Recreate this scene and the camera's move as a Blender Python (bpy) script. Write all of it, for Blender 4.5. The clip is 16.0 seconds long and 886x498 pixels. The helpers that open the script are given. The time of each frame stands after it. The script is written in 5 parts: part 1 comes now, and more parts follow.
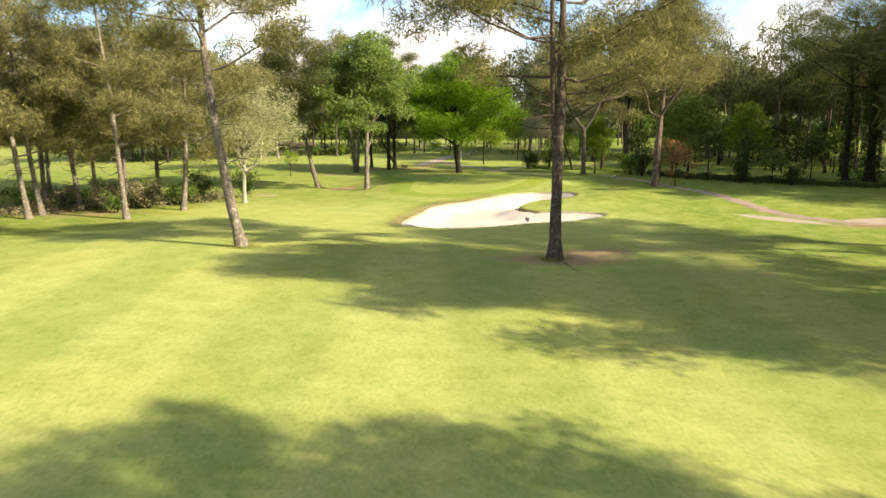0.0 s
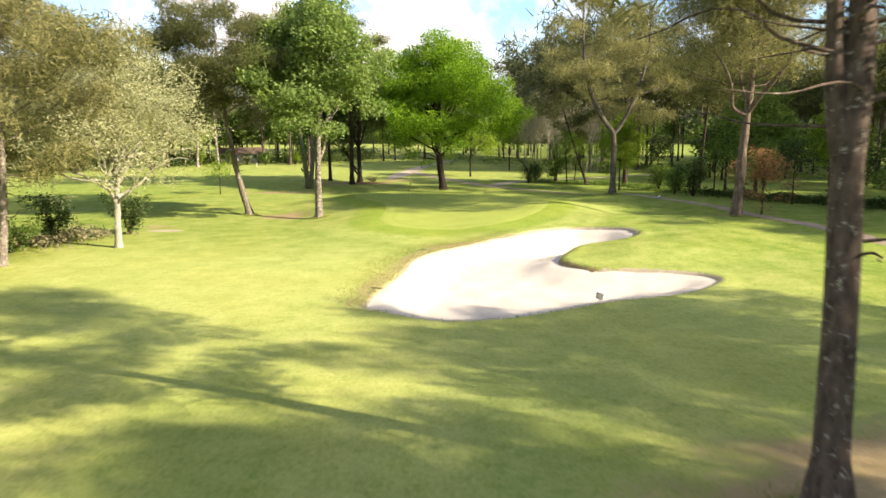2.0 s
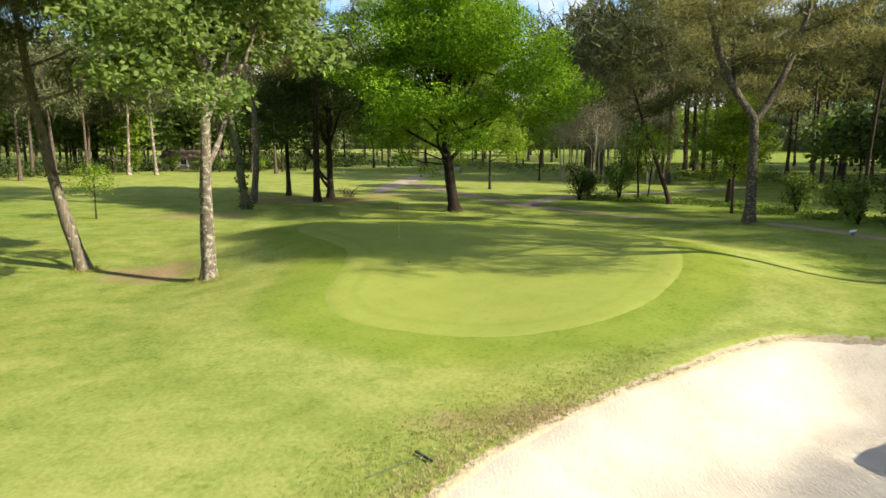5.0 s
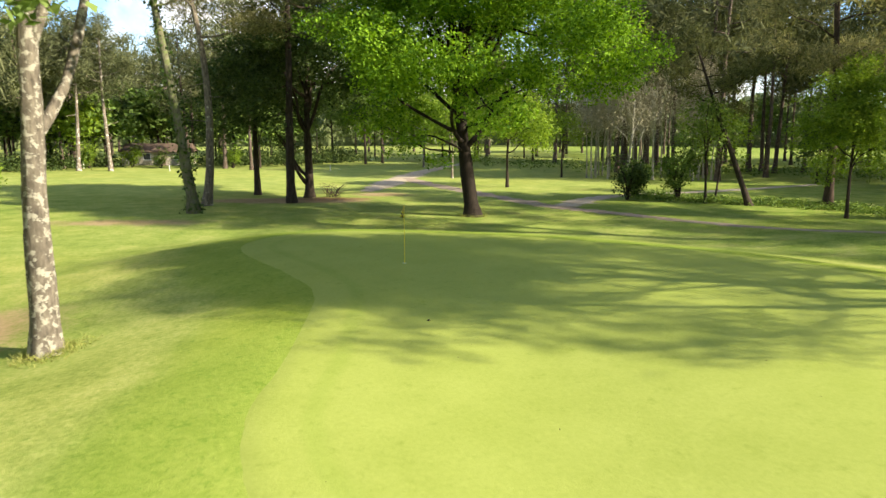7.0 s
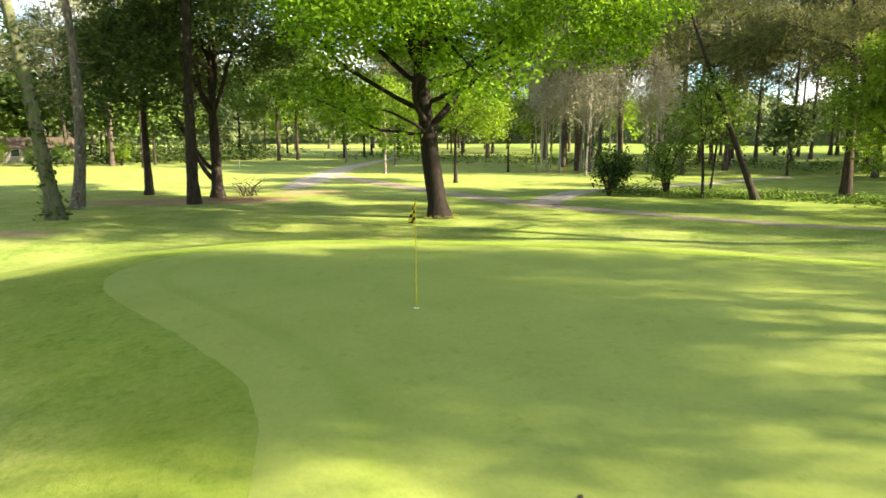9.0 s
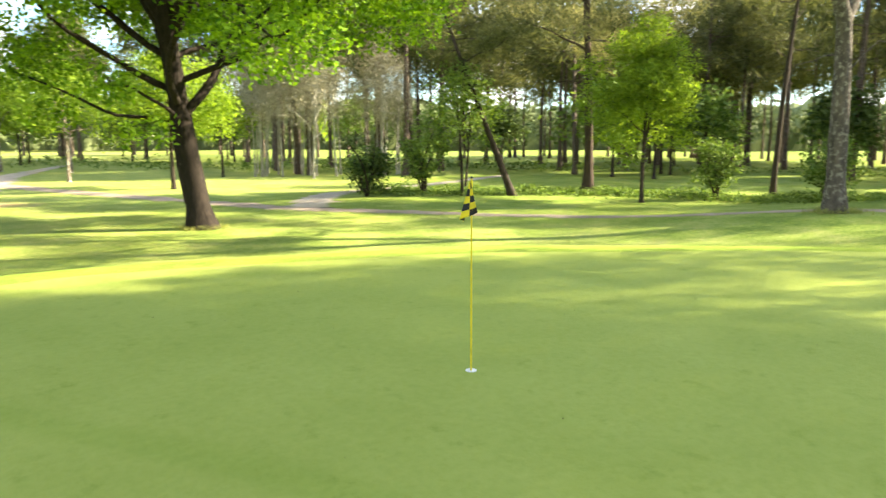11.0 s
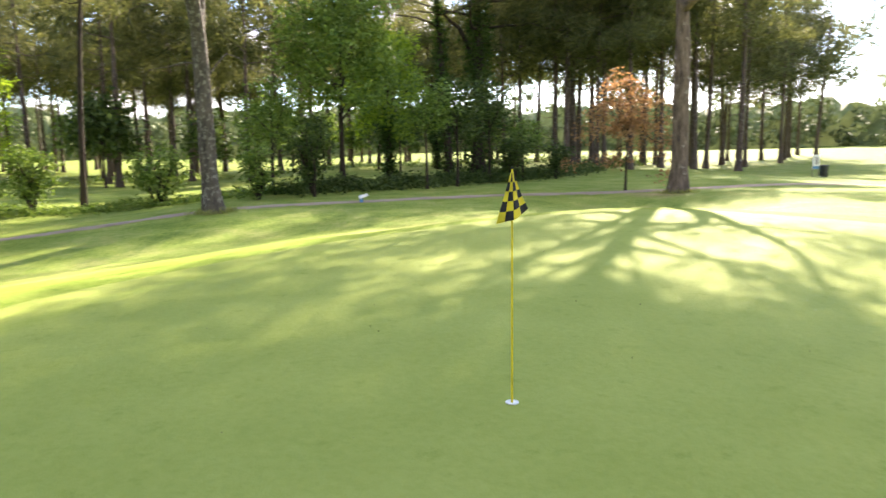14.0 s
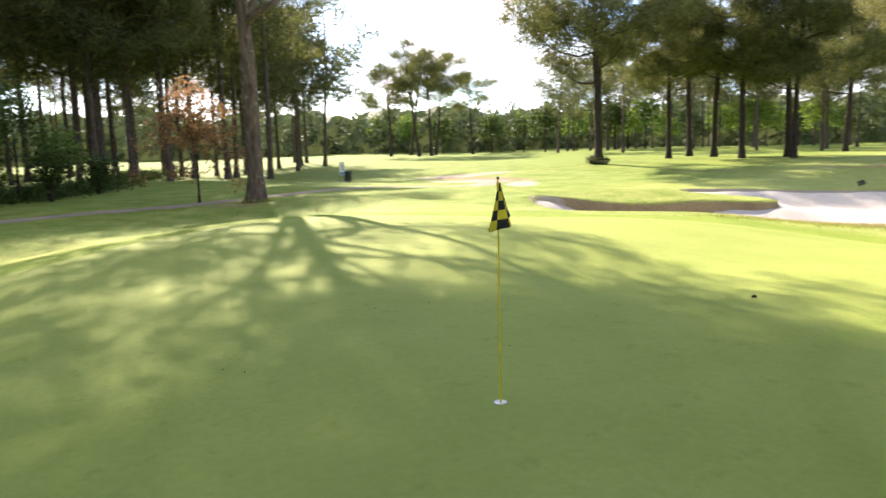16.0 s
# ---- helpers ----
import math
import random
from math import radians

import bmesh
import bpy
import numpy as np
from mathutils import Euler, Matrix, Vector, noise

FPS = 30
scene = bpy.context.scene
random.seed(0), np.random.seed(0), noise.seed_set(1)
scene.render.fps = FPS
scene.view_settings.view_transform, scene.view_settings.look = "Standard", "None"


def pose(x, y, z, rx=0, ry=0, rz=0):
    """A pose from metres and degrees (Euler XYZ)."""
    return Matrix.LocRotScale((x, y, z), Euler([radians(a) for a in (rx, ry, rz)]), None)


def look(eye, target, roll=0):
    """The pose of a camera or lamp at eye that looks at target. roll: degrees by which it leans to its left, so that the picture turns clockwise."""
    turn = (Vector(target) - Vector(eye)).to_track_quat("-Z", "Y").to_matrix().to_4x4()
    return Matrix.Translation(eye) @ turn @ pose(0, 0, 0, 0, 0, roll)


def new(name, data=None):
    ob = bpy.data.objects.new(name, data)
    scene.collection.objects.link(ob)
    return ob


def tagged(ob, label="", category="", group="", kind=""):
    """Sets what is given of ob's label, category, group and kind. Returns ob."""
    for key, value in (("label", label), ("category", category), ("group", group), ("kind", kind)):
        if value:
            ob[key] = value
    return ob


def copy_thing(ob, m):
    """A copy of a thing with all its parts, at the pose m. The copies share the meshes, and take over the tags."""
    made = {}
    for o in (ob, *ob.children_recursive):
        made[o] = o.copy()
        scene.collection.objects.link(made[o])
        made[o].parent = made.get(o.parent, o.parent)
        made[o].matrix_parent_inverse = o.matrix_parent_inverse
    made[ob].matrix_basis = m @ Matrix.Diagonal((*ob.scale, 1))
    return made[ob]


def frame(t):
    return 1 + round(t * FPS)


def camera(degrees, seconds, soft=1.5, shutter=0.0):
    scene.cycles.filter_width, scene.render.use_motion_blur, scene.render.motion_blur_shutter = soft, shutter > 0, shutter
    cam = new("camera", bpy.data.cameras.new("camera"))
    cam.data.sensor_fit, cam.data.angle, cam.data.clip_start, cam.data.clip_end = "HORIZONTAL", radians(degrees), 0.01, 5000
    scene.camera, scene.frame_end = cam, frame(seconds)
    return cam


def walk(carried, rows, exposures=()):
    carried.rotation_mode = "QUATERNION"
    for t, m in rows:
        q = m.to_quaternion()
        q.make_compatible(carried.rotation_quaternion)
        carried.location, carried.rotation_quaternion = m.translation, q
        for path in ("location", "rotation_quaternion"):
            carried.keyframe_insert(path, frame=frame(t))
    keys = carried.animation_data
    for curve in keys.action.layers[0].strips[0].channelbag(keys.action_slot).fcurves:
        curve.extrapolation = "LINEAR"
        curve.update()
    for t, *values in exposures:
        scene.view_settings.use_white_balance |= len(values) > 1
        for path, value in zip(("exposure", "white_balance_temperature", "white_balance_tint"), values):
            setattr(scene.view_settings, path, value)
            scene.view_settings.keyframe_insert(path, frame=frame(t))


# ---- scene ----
cam = camera(63.5, 16.0, shutter=0.3)
PATH = [
    (0, (4.677, -114.749, 9.287), (4.626, -112.782, 8.928), -0.4),
    (0.5, (3.65, -106.59, 9.122), (3.645, -104.621, 8.768), -0.6),
    (1, (2.75, -98.39, 8.949), (2.773, -96.421, 8.599), -0.5),
    (1.5, (2.134, -90.168, 8.808), (2.172, -88.199, 8.46), -0.3),
    (2, (2.014, -82.187, 8.663), (2.054, -80.218, 8.316), -0.2),
    (2.5, (1.966, -74.475, 8.506), (2.002, -72.505, 8.162), -0.1),
    (3, (2.037, -67.322, 8.254), (2.071, -65.351, 7.916), 0.0),
    (5.5, (1.655, -38.349, 5.963), (1.695, -36.376, 5.638), 0.0),
    (6, (1.331, -33.731, 5.558), (1.371, -31.758, 5.232), 0.2),
    (6.5, (0.998, -29.561, 5.206), (1.042, -27.588, 4.879), 0.1),
    (7, (0.629, -25.791, 4.795), (0.688, -23.818, 4.47), 0.0),
    (7.5, (0.225, -22.326, 4.274), (0.313, -20.354, 3.952), -0.0),
    (8, (-0.299, -19.013, 3.863), (-0.169, -17.044, 3.54), -0.2),
    (8.2, (-0.557, -17.839, 3.798), (-0.402, -15.872, 3.474), -0.2),
    (10.5, (-3.824, -7.539, 2.669), (-2.958, -5.762, 2.366), 0.1),
    (11, (-4.602, -6.105, 2.55), (-3.477, -4.479, 2.25), 0.0),
    (11.5, (-5.223, -4.808, 2.471), (-3.837, -3.397, 2.173), -0.2),
    (12, (-5.701, -3.541, 2.415), (-4.092, -2.391, 2.12), -0.3),
    (12.5, (-6.077, -2.349, 2.399), (-4.293, -1.493, 2.106), -0.5),
    (13, (-6.28, -1.155, 2.384), (-4.374, -0.622, 2.094), -0.6),
    (13.5, (-6.345, -0.074, 2.378), (-4.377, 0.142, 2.091), -0.7),
    (14, (-6.219, 1.012, 2.358), (-4.244, 0.885, 2.073), -0.8),
    (14.5, (-6.116, 2.103, 2.431), (-4.193, 1.636, 2.145), -1.0),
    (15, (-5.725, 3.105, 2.441), (-3.91, 2.314, 2.157), -1.1),
    (15.5, (-5.167, 3.993, 2.442), (-3.505, 2.916, 2.157), -1.2),
    (16, (-4.505, 4.766, 2.462), (-3.037, 3.437, 2.177), -1.5),
]
walk(cam, [(t, look(eye, target, roll)) for t, eye, target, roll in PATH],
     exposures=[(0.0, 1.48, 7600, 15), (0.5, 1.3, 7500, 14), (1.0, 1.27, 7400, 14), (1.5, 1.45, 7300, 16), (2.0, 1.7, 7250, 17), (3.0, 1.32, 7200, 17), (5.5, 1.25, 7150, 9), (6.0, 1.45, 7200, 11),
                (7.0, 1.63, 7050, 11), (8.0, 1.92, 7200, 10), (10.5, 2.82, 7500, 9), (12.0, 2.9, 7400, 10), (13.0, 2.95, 7100, 21), (14.5, 2.56, 6900, 22), (16.0, 2.05, 6800, 21)])

# ---- light ----
SUN_AZ, SUN_EL = -24.0, 29.0          # degrees: azimuth from +x towards +y, elevation


def sun_way():
    a, e = radians(SUN_AZ), radians(SUN_EL)
    return Vector((math.cos(a) * math.cos(e), math.sin(a) * math.cos(e), math.sin(e)))


def make_world():
    w = bpy.data.worlds.new("sky")
    scene.world = w
    w.use_nodes = True
    nt = w.node_tree
    nt.nodes.clear()
    N, L = nt.nodes.new, nt.links.new
    sky = N("ShaderNodeTexSky")
    sky.sky_type = "NISHITA"
    sky.sun_disc = False
    sky.sun_elevation = radians(SUN_EL)
    sky.sun_rotation = radians(90 - SUN_AZ)
    sky.air_density, sky.dust_density, sky.ozone_density = 1.0, 0.5, 1.4
    co = N("ShaderNodeTexCoord")
    sep = N("ShaderNodeSeparateXYZ")
    L(co.outputs["Generated"], sep.inputs[0])
    zz = N("ShaderNodeMath"); zz.operation = "MAXIMUM"; zz.inputs[1].default_value = 0.2
    L(sep.outputs["Z"], zz.inputs[0])
    flat = N("ShaderNodeVectorMath"); flat.operation = "DIVIDE"
    comb = N("ShaderNodeCombineXYZ")
    for k in "XYZ":
        L(zz.outputs[0], comb.inputs[k])
    L(co.outputs["Generated"], flat.inputs[0]); L(comb.outputs[0], flat.inputs[1])
    no = N("ShaderNodeTexNoise"); no.inputs["Scale"].default_value = 1.25
    no.inputs["Detail"].default_value = 7; no.inputs["Roughness"].default_value = 0.58
    L(flat.outputs[0], no.inputs["Vector"])
    ramp = N("ShaderNodeValToRGB")
    ramp.color_ramp.elements[0].position, ramp.color_ramp.elements[0].color = 0.43, (0, 0, 0, 1)
    ramp.color_ramp.elements[1].position, ramp.color_ramp.elements[1].color = 0.60, (1, 1, 1, 1)
    L(no.outputs["Fac"], ramp.inputs[0])
    # clouds: brighter and greyer than the clear sky behind them
    bw = N("ShaderNodeRGBToBW"); L(sky.outputs[0], bw.inputs[0])
    gain = N("ShaderNodeMath"); gain.operation = "MULTIPLY_ADD"
    gain.inputs[1].default_value = 0.12
    L(bw.outputs[0], gain.inputs[0])
    shade = N("ShaderNodeTexNoise"); shade.inputs["Scale"].default_value = 1.7; shade.inputs["Detail"].default_value = 5
    L(flat.outputs[0], shade.inputs["Vector"])
    thick = N("ShaderNodeMapRange"); thick.inputs["From Min"].default_value, thick.inputs["From Max"].default_value = 0.35, 0.65
    thick.inputs["To Min"].default_value, thick.inputs["To Max"].default_value = 1.9, 3.7
    L(shade.outputs["Fac"], thick.inputs["Value"]); L(thick.outputs[0], gain.inputs[2])
    cl = N("ShaderNodeCombineColor")
    for k in ("Red", "Green", "Blue"):
        L(gain.outputs[0], cl.inputs[k])
    mix = N("ShaderNodeMix"); mix.data_type = "RGBA"
    dim = N("ShaderNodeVectorMath"); dim.operation = "MULTIPLY"; dim.inputs[1].default_value = (0.43, 0.57, 0.72)
    L(sky.outputs[0], dim.inputs[0])
    L(ramp.outputs[0], mix.inputs["Factor"]); L(dim.outputs[0], mix.inputs["A"]); L(cl.outputs[0], mix.inputs["B"])
    bg = N("ShaderNodeBackground"); bg.inputs["Strength"].default_value = SKY
    L(mix.outputs["Result"], bg.inputs["Color"])
    out = N("ShaderNodeOutputWorld"); L(bg.outputs[0], out.inputs[0])


SKY = 0.14
make_world()
sun = new("sun", bpy.data.lights.new("sun", "SUN"))
sun.data.energy, sun.data.angle, sun.data.color = 4.4, radians(0.6), (1.0, 0.92, 0.76)
sun.matrix_world = look((0, 0, 60), tuple(Vector((0, 0, 60)) - sun_way()))


# ---- materials ----
class Nodes:
    """A small helper for node trees."""
    def __init__(self, name):
        self.mat = bpy.data.materials.new(name)
        self.mat.use_nodes = True
        self.nt = self.mat.node_tree
        self.nt.nodes.clear()
        self.out = self.nt.nodes.new("ShaderNodeOutputMaterial")
        self.co = self.nt.nodes.new("ShaderNodeTexCoord")

    def n(self, kind, **ins):
        node = self.nt.nodes.new(kind)
        for k, v in ins.items():
            k = k.replace("_", " ")
            if k in node.inputs:
                if isinstance(v, bpy.types.NodeSocket):
                    self.nt.links.new(v, node.inputs[k])
                else:
                    node.inputs[k].default_value = v
        return node

    def link(self, a, b):
        self.nt.links.new(a, b)

    def noise(self, scale, detail=3, rough=0.5, vec=None, stretch=None):
        v = vec or self.co.outputs["Object"]
        if stretch:
            m = self.n("ShaderNodeMapping", Scale=stretch)
            self.link(v, m.inputs["Vector"])
            v = m.outputs[0]
        t = self.n("ShaderNodeTexNoise", Scale=scale, Detail=detail, Roughness=rough, Vector=v)
        return t.outputs["Fac"]

    def ramp(self, fac, stops):
        r = self.n("ShaderNodeValToRGB")
        e = r.color_ramp.elements
        while len(e) < len(stops):
            e.new(0.5)
        for k, (p, c) in enumerate(stops):
            e[k].position = p
            e[k].color = (*c, 1) if len(c) == 3 else c
        self.link(fac, r.inputs[0])
        return r.outputs[0]

    def step(self, fac, a, b):
        m = self.n("ShaderNodeMapRange")
        m.interpolation_type = "SMOOTHSTEP"
        m.inputs["From Min"].default_value, m.inputs["From Max"].default_value = a, b
        self.link(fac, m.inputs["Value"])
        return m.outputs[0]

    def math(self, op, a, b=None):
        m = self.n("ShaderNodeMath")
        m.operation = op
        for k, v in enumerate((a, b)):
            if v is None:
                continue
            if isinstance(v, bpy.types.NodeSocket):
                self.link(v, m.inputs[k])
            else:
                m.inputs[k].default_value = v
        return m.outputs[0]

    def mix(self, fac, a, b, mode="MIX"):
        m = self.nt.nodes.new("ShaderNodeMix")
        m.data_type, m.blend_type = "RGBA", mode
        for k, v in (("Factor", fac), ("A", a), ("B", b)):
            if isinstance(v, bpy.types.NodeSocket):
                self.link(v, m.inputs[k])
            elif k == "Factor":
                m.inputs[k].default_value = v
            else:
                m.inputs[k].default_value = (*v, 1)
        return m.outputs["Result"]

    def bump(self, height, strength, dist):
        b = self.n("ShaderNodeBump", Strength=strength, Distance=dist, Height=height)
        return b.outputs[0]

    def surface(self, colour, rough=0.7, normal=None, spec=0.3, metal=0.0, thin=0.0, thin_colour=None, sheen=0.0):
        p = self.n("ShaderNodeBsdfPrincipled", Roughness=rough, Metallic=metal)
        p.inputs["Specular IOR Level"].default_value = spec
        if sheen:
            p.inputs["Sheen Weight"].default_value = sheen
        if isinstance(colour, bpy.types.NodeSocket):
            self.link(colour, p.inputs["Base Color"])
        else:
            p.inputs["Base Color"].default_value = (*colour, 1)
        if normal:
            self.link(normal, p.inputs["Normal"])
        end = p.outputs[0]
        if thin:
            t = self.n("ShaderNodeBsdfTranslucent")
            c = thin_colour or colour
            if isinstance(c, bpy.types.NodeSocket):
                self.link(c, t.inputs["Color"])
            else:
                t.inputs["Color"].default_value = (*c, 1)
            m = self.n("ShaderNodeMixShader", Fac=thin)
            self.link(end, m.inputs[1])
            self.link(t.outputs[0], m.inputs[2])
            end = m.outputs[0]
        self.link(end, self.out.inputs[0])
        return self.mat


def leaf_material(name, dark, light, glow, thin=0.4):
    """Leaves or needles: colour varies from piece to piece and from clump to clump."""
    n = Nodes(name)
    geo = n.n("ShaderNodeNewGeometry")
    f = n.mix(0.45, geo.outputs["Random Per Island"], n.noise(0.6, 2))
    col = n.ramp(f, [(0.2, dark), (0.75, light)])
    gl = n.mix(1.0, col, glow, "MULTIPLY")
    return n.surface(col, 0.7, None, 0.12, thin=thin, thin_colour=gl)


def bark_material(name, dark, light, patch=None, patch_at=0.62, scale=7.0, patch_scale=3.0):
    n = Nodes(name)
    f = n.noise(scale, 6, 0.65, stretch=(1, 1, 0.28))
    col = n.ramp(f, [(0.3, dark), (0.68, light)])
    if patch:
        col = n.mix(n.step(n.noise(patch_scale, 5, 0.65), patch_at - 0.035, patch_at + 0.035), col, patch)
    return n.surface(col, 0.9, n.bump(f, 0.8, 0.06), 0.15)


def trodden(name, a, b, grass):
    """Bare earth that frays out into the grass towards its edges."""
    n = Nodes(name)
    f, g = n.noise(0.8, 6, 0.6), n.noise(9.0, 5, 0.65)
    col = n.mix(0.4, n.ramp(f, [(0.3, a), (0.7, b)]), n.ramp(g, [(0.3, a), (0.7, b)]))
    at = n.nt.nodes.new("ShaderNodeAttribute")
    at.attribute_name = "edge"
    fray = n.math("ADD", at.outputs["Fac"], n.math("MULTIPLY", n.math("SUBTRACT", n.mix(0.5, n.noise(1.3, 6, 0.7), g), 0.5), 1.15))
    green = n.ramp(n.noise(6.0, 5, 0.7), [(0.3, tuple(v * 0.7 for v in grass)), (0.7, grass)])
    col = n.mix(n.step(fray, 0.5, 0.9), col, green)
    return n.surface(col, 0.95, n.bump(g, 0.6, 0.06), 0.1)


def plain(name, colour, rough=0.6, metal=0.0, wear=0.12):
    n = Nodes(name)
    c2 = tuple(max(0.0, v * (1 - wear * 2)) for v in colour)
    col = n.ramp(n.noise(6.0, 4), [(0.3, c2), (0.6, colour)])
    return n.surface(col, rough, None, 0.4, metal)


def ground_material():
    n = Nodes("grass_ground")
    def attr(k):
        a = n.nt.nodes.new("ShaderNodeAttribute")
        a.attribute_name = k
        return a.outputs["Fac"]
    big, mid, fine = n.noise(0.09, 3), n.noise(0.55, 5, 0.62), n.noise(7.0, 5, 0.7)
    blades = n.noise(38.0, 3, 0.7)
    rough = n.ramp(n.mix(0.5, mid, fine), [(0.36, (0.096, 0.158, 0.025)), (0.5, (0.182, 0.246, 0.052)), (0.64, (0.295, 0.312, 0.10))])
    fair = n.ramp(n.mix(0.6, mid, fine), [(0.34, (0.22, 0.265, 0.068)), (0.53, (0.325, 0.365, 0.112)), (0.68, (0.415, 0.42, 0.165))])
    # mowing stripes along the fairway
    sep = n.n("ShaderNodeSeparateXYZ", Vector=n.co.outputs["Object"])
    wob = n.math("MULTIPLY", n.math("SUBTRACT", mid, 0.5), 1.2)
    ph = n.math("SINE", n.math("MULTIPLY", n.math("ADD", n.math("ADD", sep.outputs["X"], n.math("MULTIPLY", sep.outputs["Y"], 0.05)), wob), 0.62))
    st = n.math("MULTIPLY", n.step(ph, -0.5, 0.5), n.step(n.math("MULTIPLY", sep.outputs["Y"], -1.0), 50, 64))
    fair = n.mix(n.math("MULTIPLY", st, 0.55), fair, n.mix(1.0, fair, (0.66, 0.78, 0.66), "MULTIPLY"))
    col = n.mix(attr("fairway"), rough, fair)
    apron = n.ramp(n.mix(0.5, mid, fine), [(0.34, (0.145, 0.216, 0.029)), (0.66, (0.23, 0.298, 0.053))])
    col = n.mix(attr("apron"), col, apron)
    col = n.mix(n.step(big, 0.42, 0.68), col, n.mix(1.0, col, (1.05, 1.0, 0.95), "MULTIPLY"))
    tus = n.noise(2.6, 6, 0.78)
    col = n.mix(n.math("MULTIPLY", n.step(tus, 0.52, 0.66), 0.6), col, n.mix(1.0, col, (0.55, 0.72, 0.5), "MULTIPLY"))
    fleck = n.noise(5.5, 6, 0.8)
    col = n.mix(n.math("MULTIPLY", n.step(fleck, 0.58, 0.72), 0.6), col, n.mix(1.0, col, (1.5, 1.38, 1.5), "MULTIPLY"))
    # worn and bare patches
    worn = n.math("ADD", attr("worn"), n.math("MULTIPLY", n.math("SUBTRACT", n.mix(0.5, mid, fine), 0.5), 1.1))
    earth = n.ramp(n.mix(0.5, mid, fine), [(0.3, (0.19, 0.11, 0.07)), (0.7, (0.35, 0.25, 0.165))])
    col = n.mix(n.math("MULTIPLY", n.step(worn, 0.32, 0.68), 0.8), col, earth)
    bare = n.math("ADD", attr("sandy"), n.math("MULTIPLY", n.math("SUBTRACT", n.mix(0.5, mid, fine), 0.5), 1.0))
    col = n.mix(n.math("MULTIPLY", n.step(bare, 0.35, 0.6), 0.9), col, n.ramp(fine, [(0.3, (0.30, 0.25, 0.19)), (0.7, (0.44, 0.38, 0.31))]))
    # needle litter under trees; in the far east it paints in wood shade
    litter = n.math("ADD", attr("litter"), n.math("MULTIPLY", n.math("SUBTRACT", mid, 0.5), 0.9))
    need = n.ramp(fine, [(0.3, (0.10, 0.055, 0.028)), (0.7, (0.25, 0.15, 0.08))])
    col = n.mix(n.math("MULTIPLY", n.step(litter, 0.35, 0.7), 0.85), col, need)
    h = n.math("ADD", n.math("MULTIPLY", fine, 0.7), n.math("MULTIPLY", blades, 0.3))
    return n.surface(col, 0.8, n.bump(h, 0.5, 0.06), 0.02)


def green_material():
    n = Nodes("putting_green_turf")
    mid, fine = n.noise(0.5, 5, 0.6), n.noise(10.0, 5, 0.7)
    spots = n.noise(2.2, 6, 0.75)
    col = n.ramp(n.mix(0.5, mid, fine), [(0.3, (0.212, 0.264, 0.051)), (0.7, (0.29, 0.337, 0.084))])
    col = n.mix(n.math("MULTIPLY", n.step(spots, 0.55, 0.75), 0.5), col, (0.13, 0.18, 0.02))
    col = n.mix(n.math("MULTIPLY", n.step(n.noise(5.0, 6, 0.8), 0.56, 0.68), 0.35), col, n.mix(1.0, col, (0.72, 0.8, 0.6), "MULTIPLY"))
    # the clean-up cut that runs round inside the rim
    at = n.nt.nodes.new("ShaderNodeAttribute")
    at.attribute_name = "inset"
    d = n.math("ADD", at.outputs["Fac"], n.math("MULTIPLY", n.math("SUBTRACT", mid, 0.5), 0.25))
    line = n.math("MULTIPLY", n.step(d, 1.15, 1.4), n.math("SUBTRACT", 1.0, n.step(d, 1.5, 1.85)))
    col = n.mix(n.math("MULTIPLY", line, 0.32), col, n.mix(1.0, col, (0.74, 0.86, 0.62), "MULTIPLY"))
    return n.surface(col, 0.8, n.bump(fine, 0.3, 0.03), 0.045)


def sand_material():
    n = Nodes("bunker_sand")
    mid, fine = n.noise(0.7, 4, 0.6), n.noise(16.0, 5, 0.65)
    w = n.nt.nodes.new("ShaderNodeTexWave")
    w.inputs["Scale"].default_value, w.inputs["Distortion"].default_value = 2.6, 9.0
    w.inputs["Detail"].default_value = 3
    n.link(n.co.outputs["Object"], w.inputs["Vector"])
    col = n.ramp(n.mix(0.4, mid, fine), [(0.3, (0.435, 0.392, 0.325)), (0.7, (0.555, 0.52, 0.455))])
    prints = n.noise(3.2, 4, 0.6)
    col = n.mix(n.math("MULTIPLY", n.step(n.noise(1.6, 5, 0.7), 0.52, 0.7), 0.35), col, n.mix(1.0, col, (0.82, 0.80, 0.76), "MULTIPLY"))
    h = n.math("ADD", n.math("ADD", n.math("MULTIPLY", w.outputs["Fac"], 0.12), fine), n.math("MULTIPLY", prints, 1.2))
    return n.surface(col, 0.95, n.bump(h, 0.5, 0.05), 0.1)


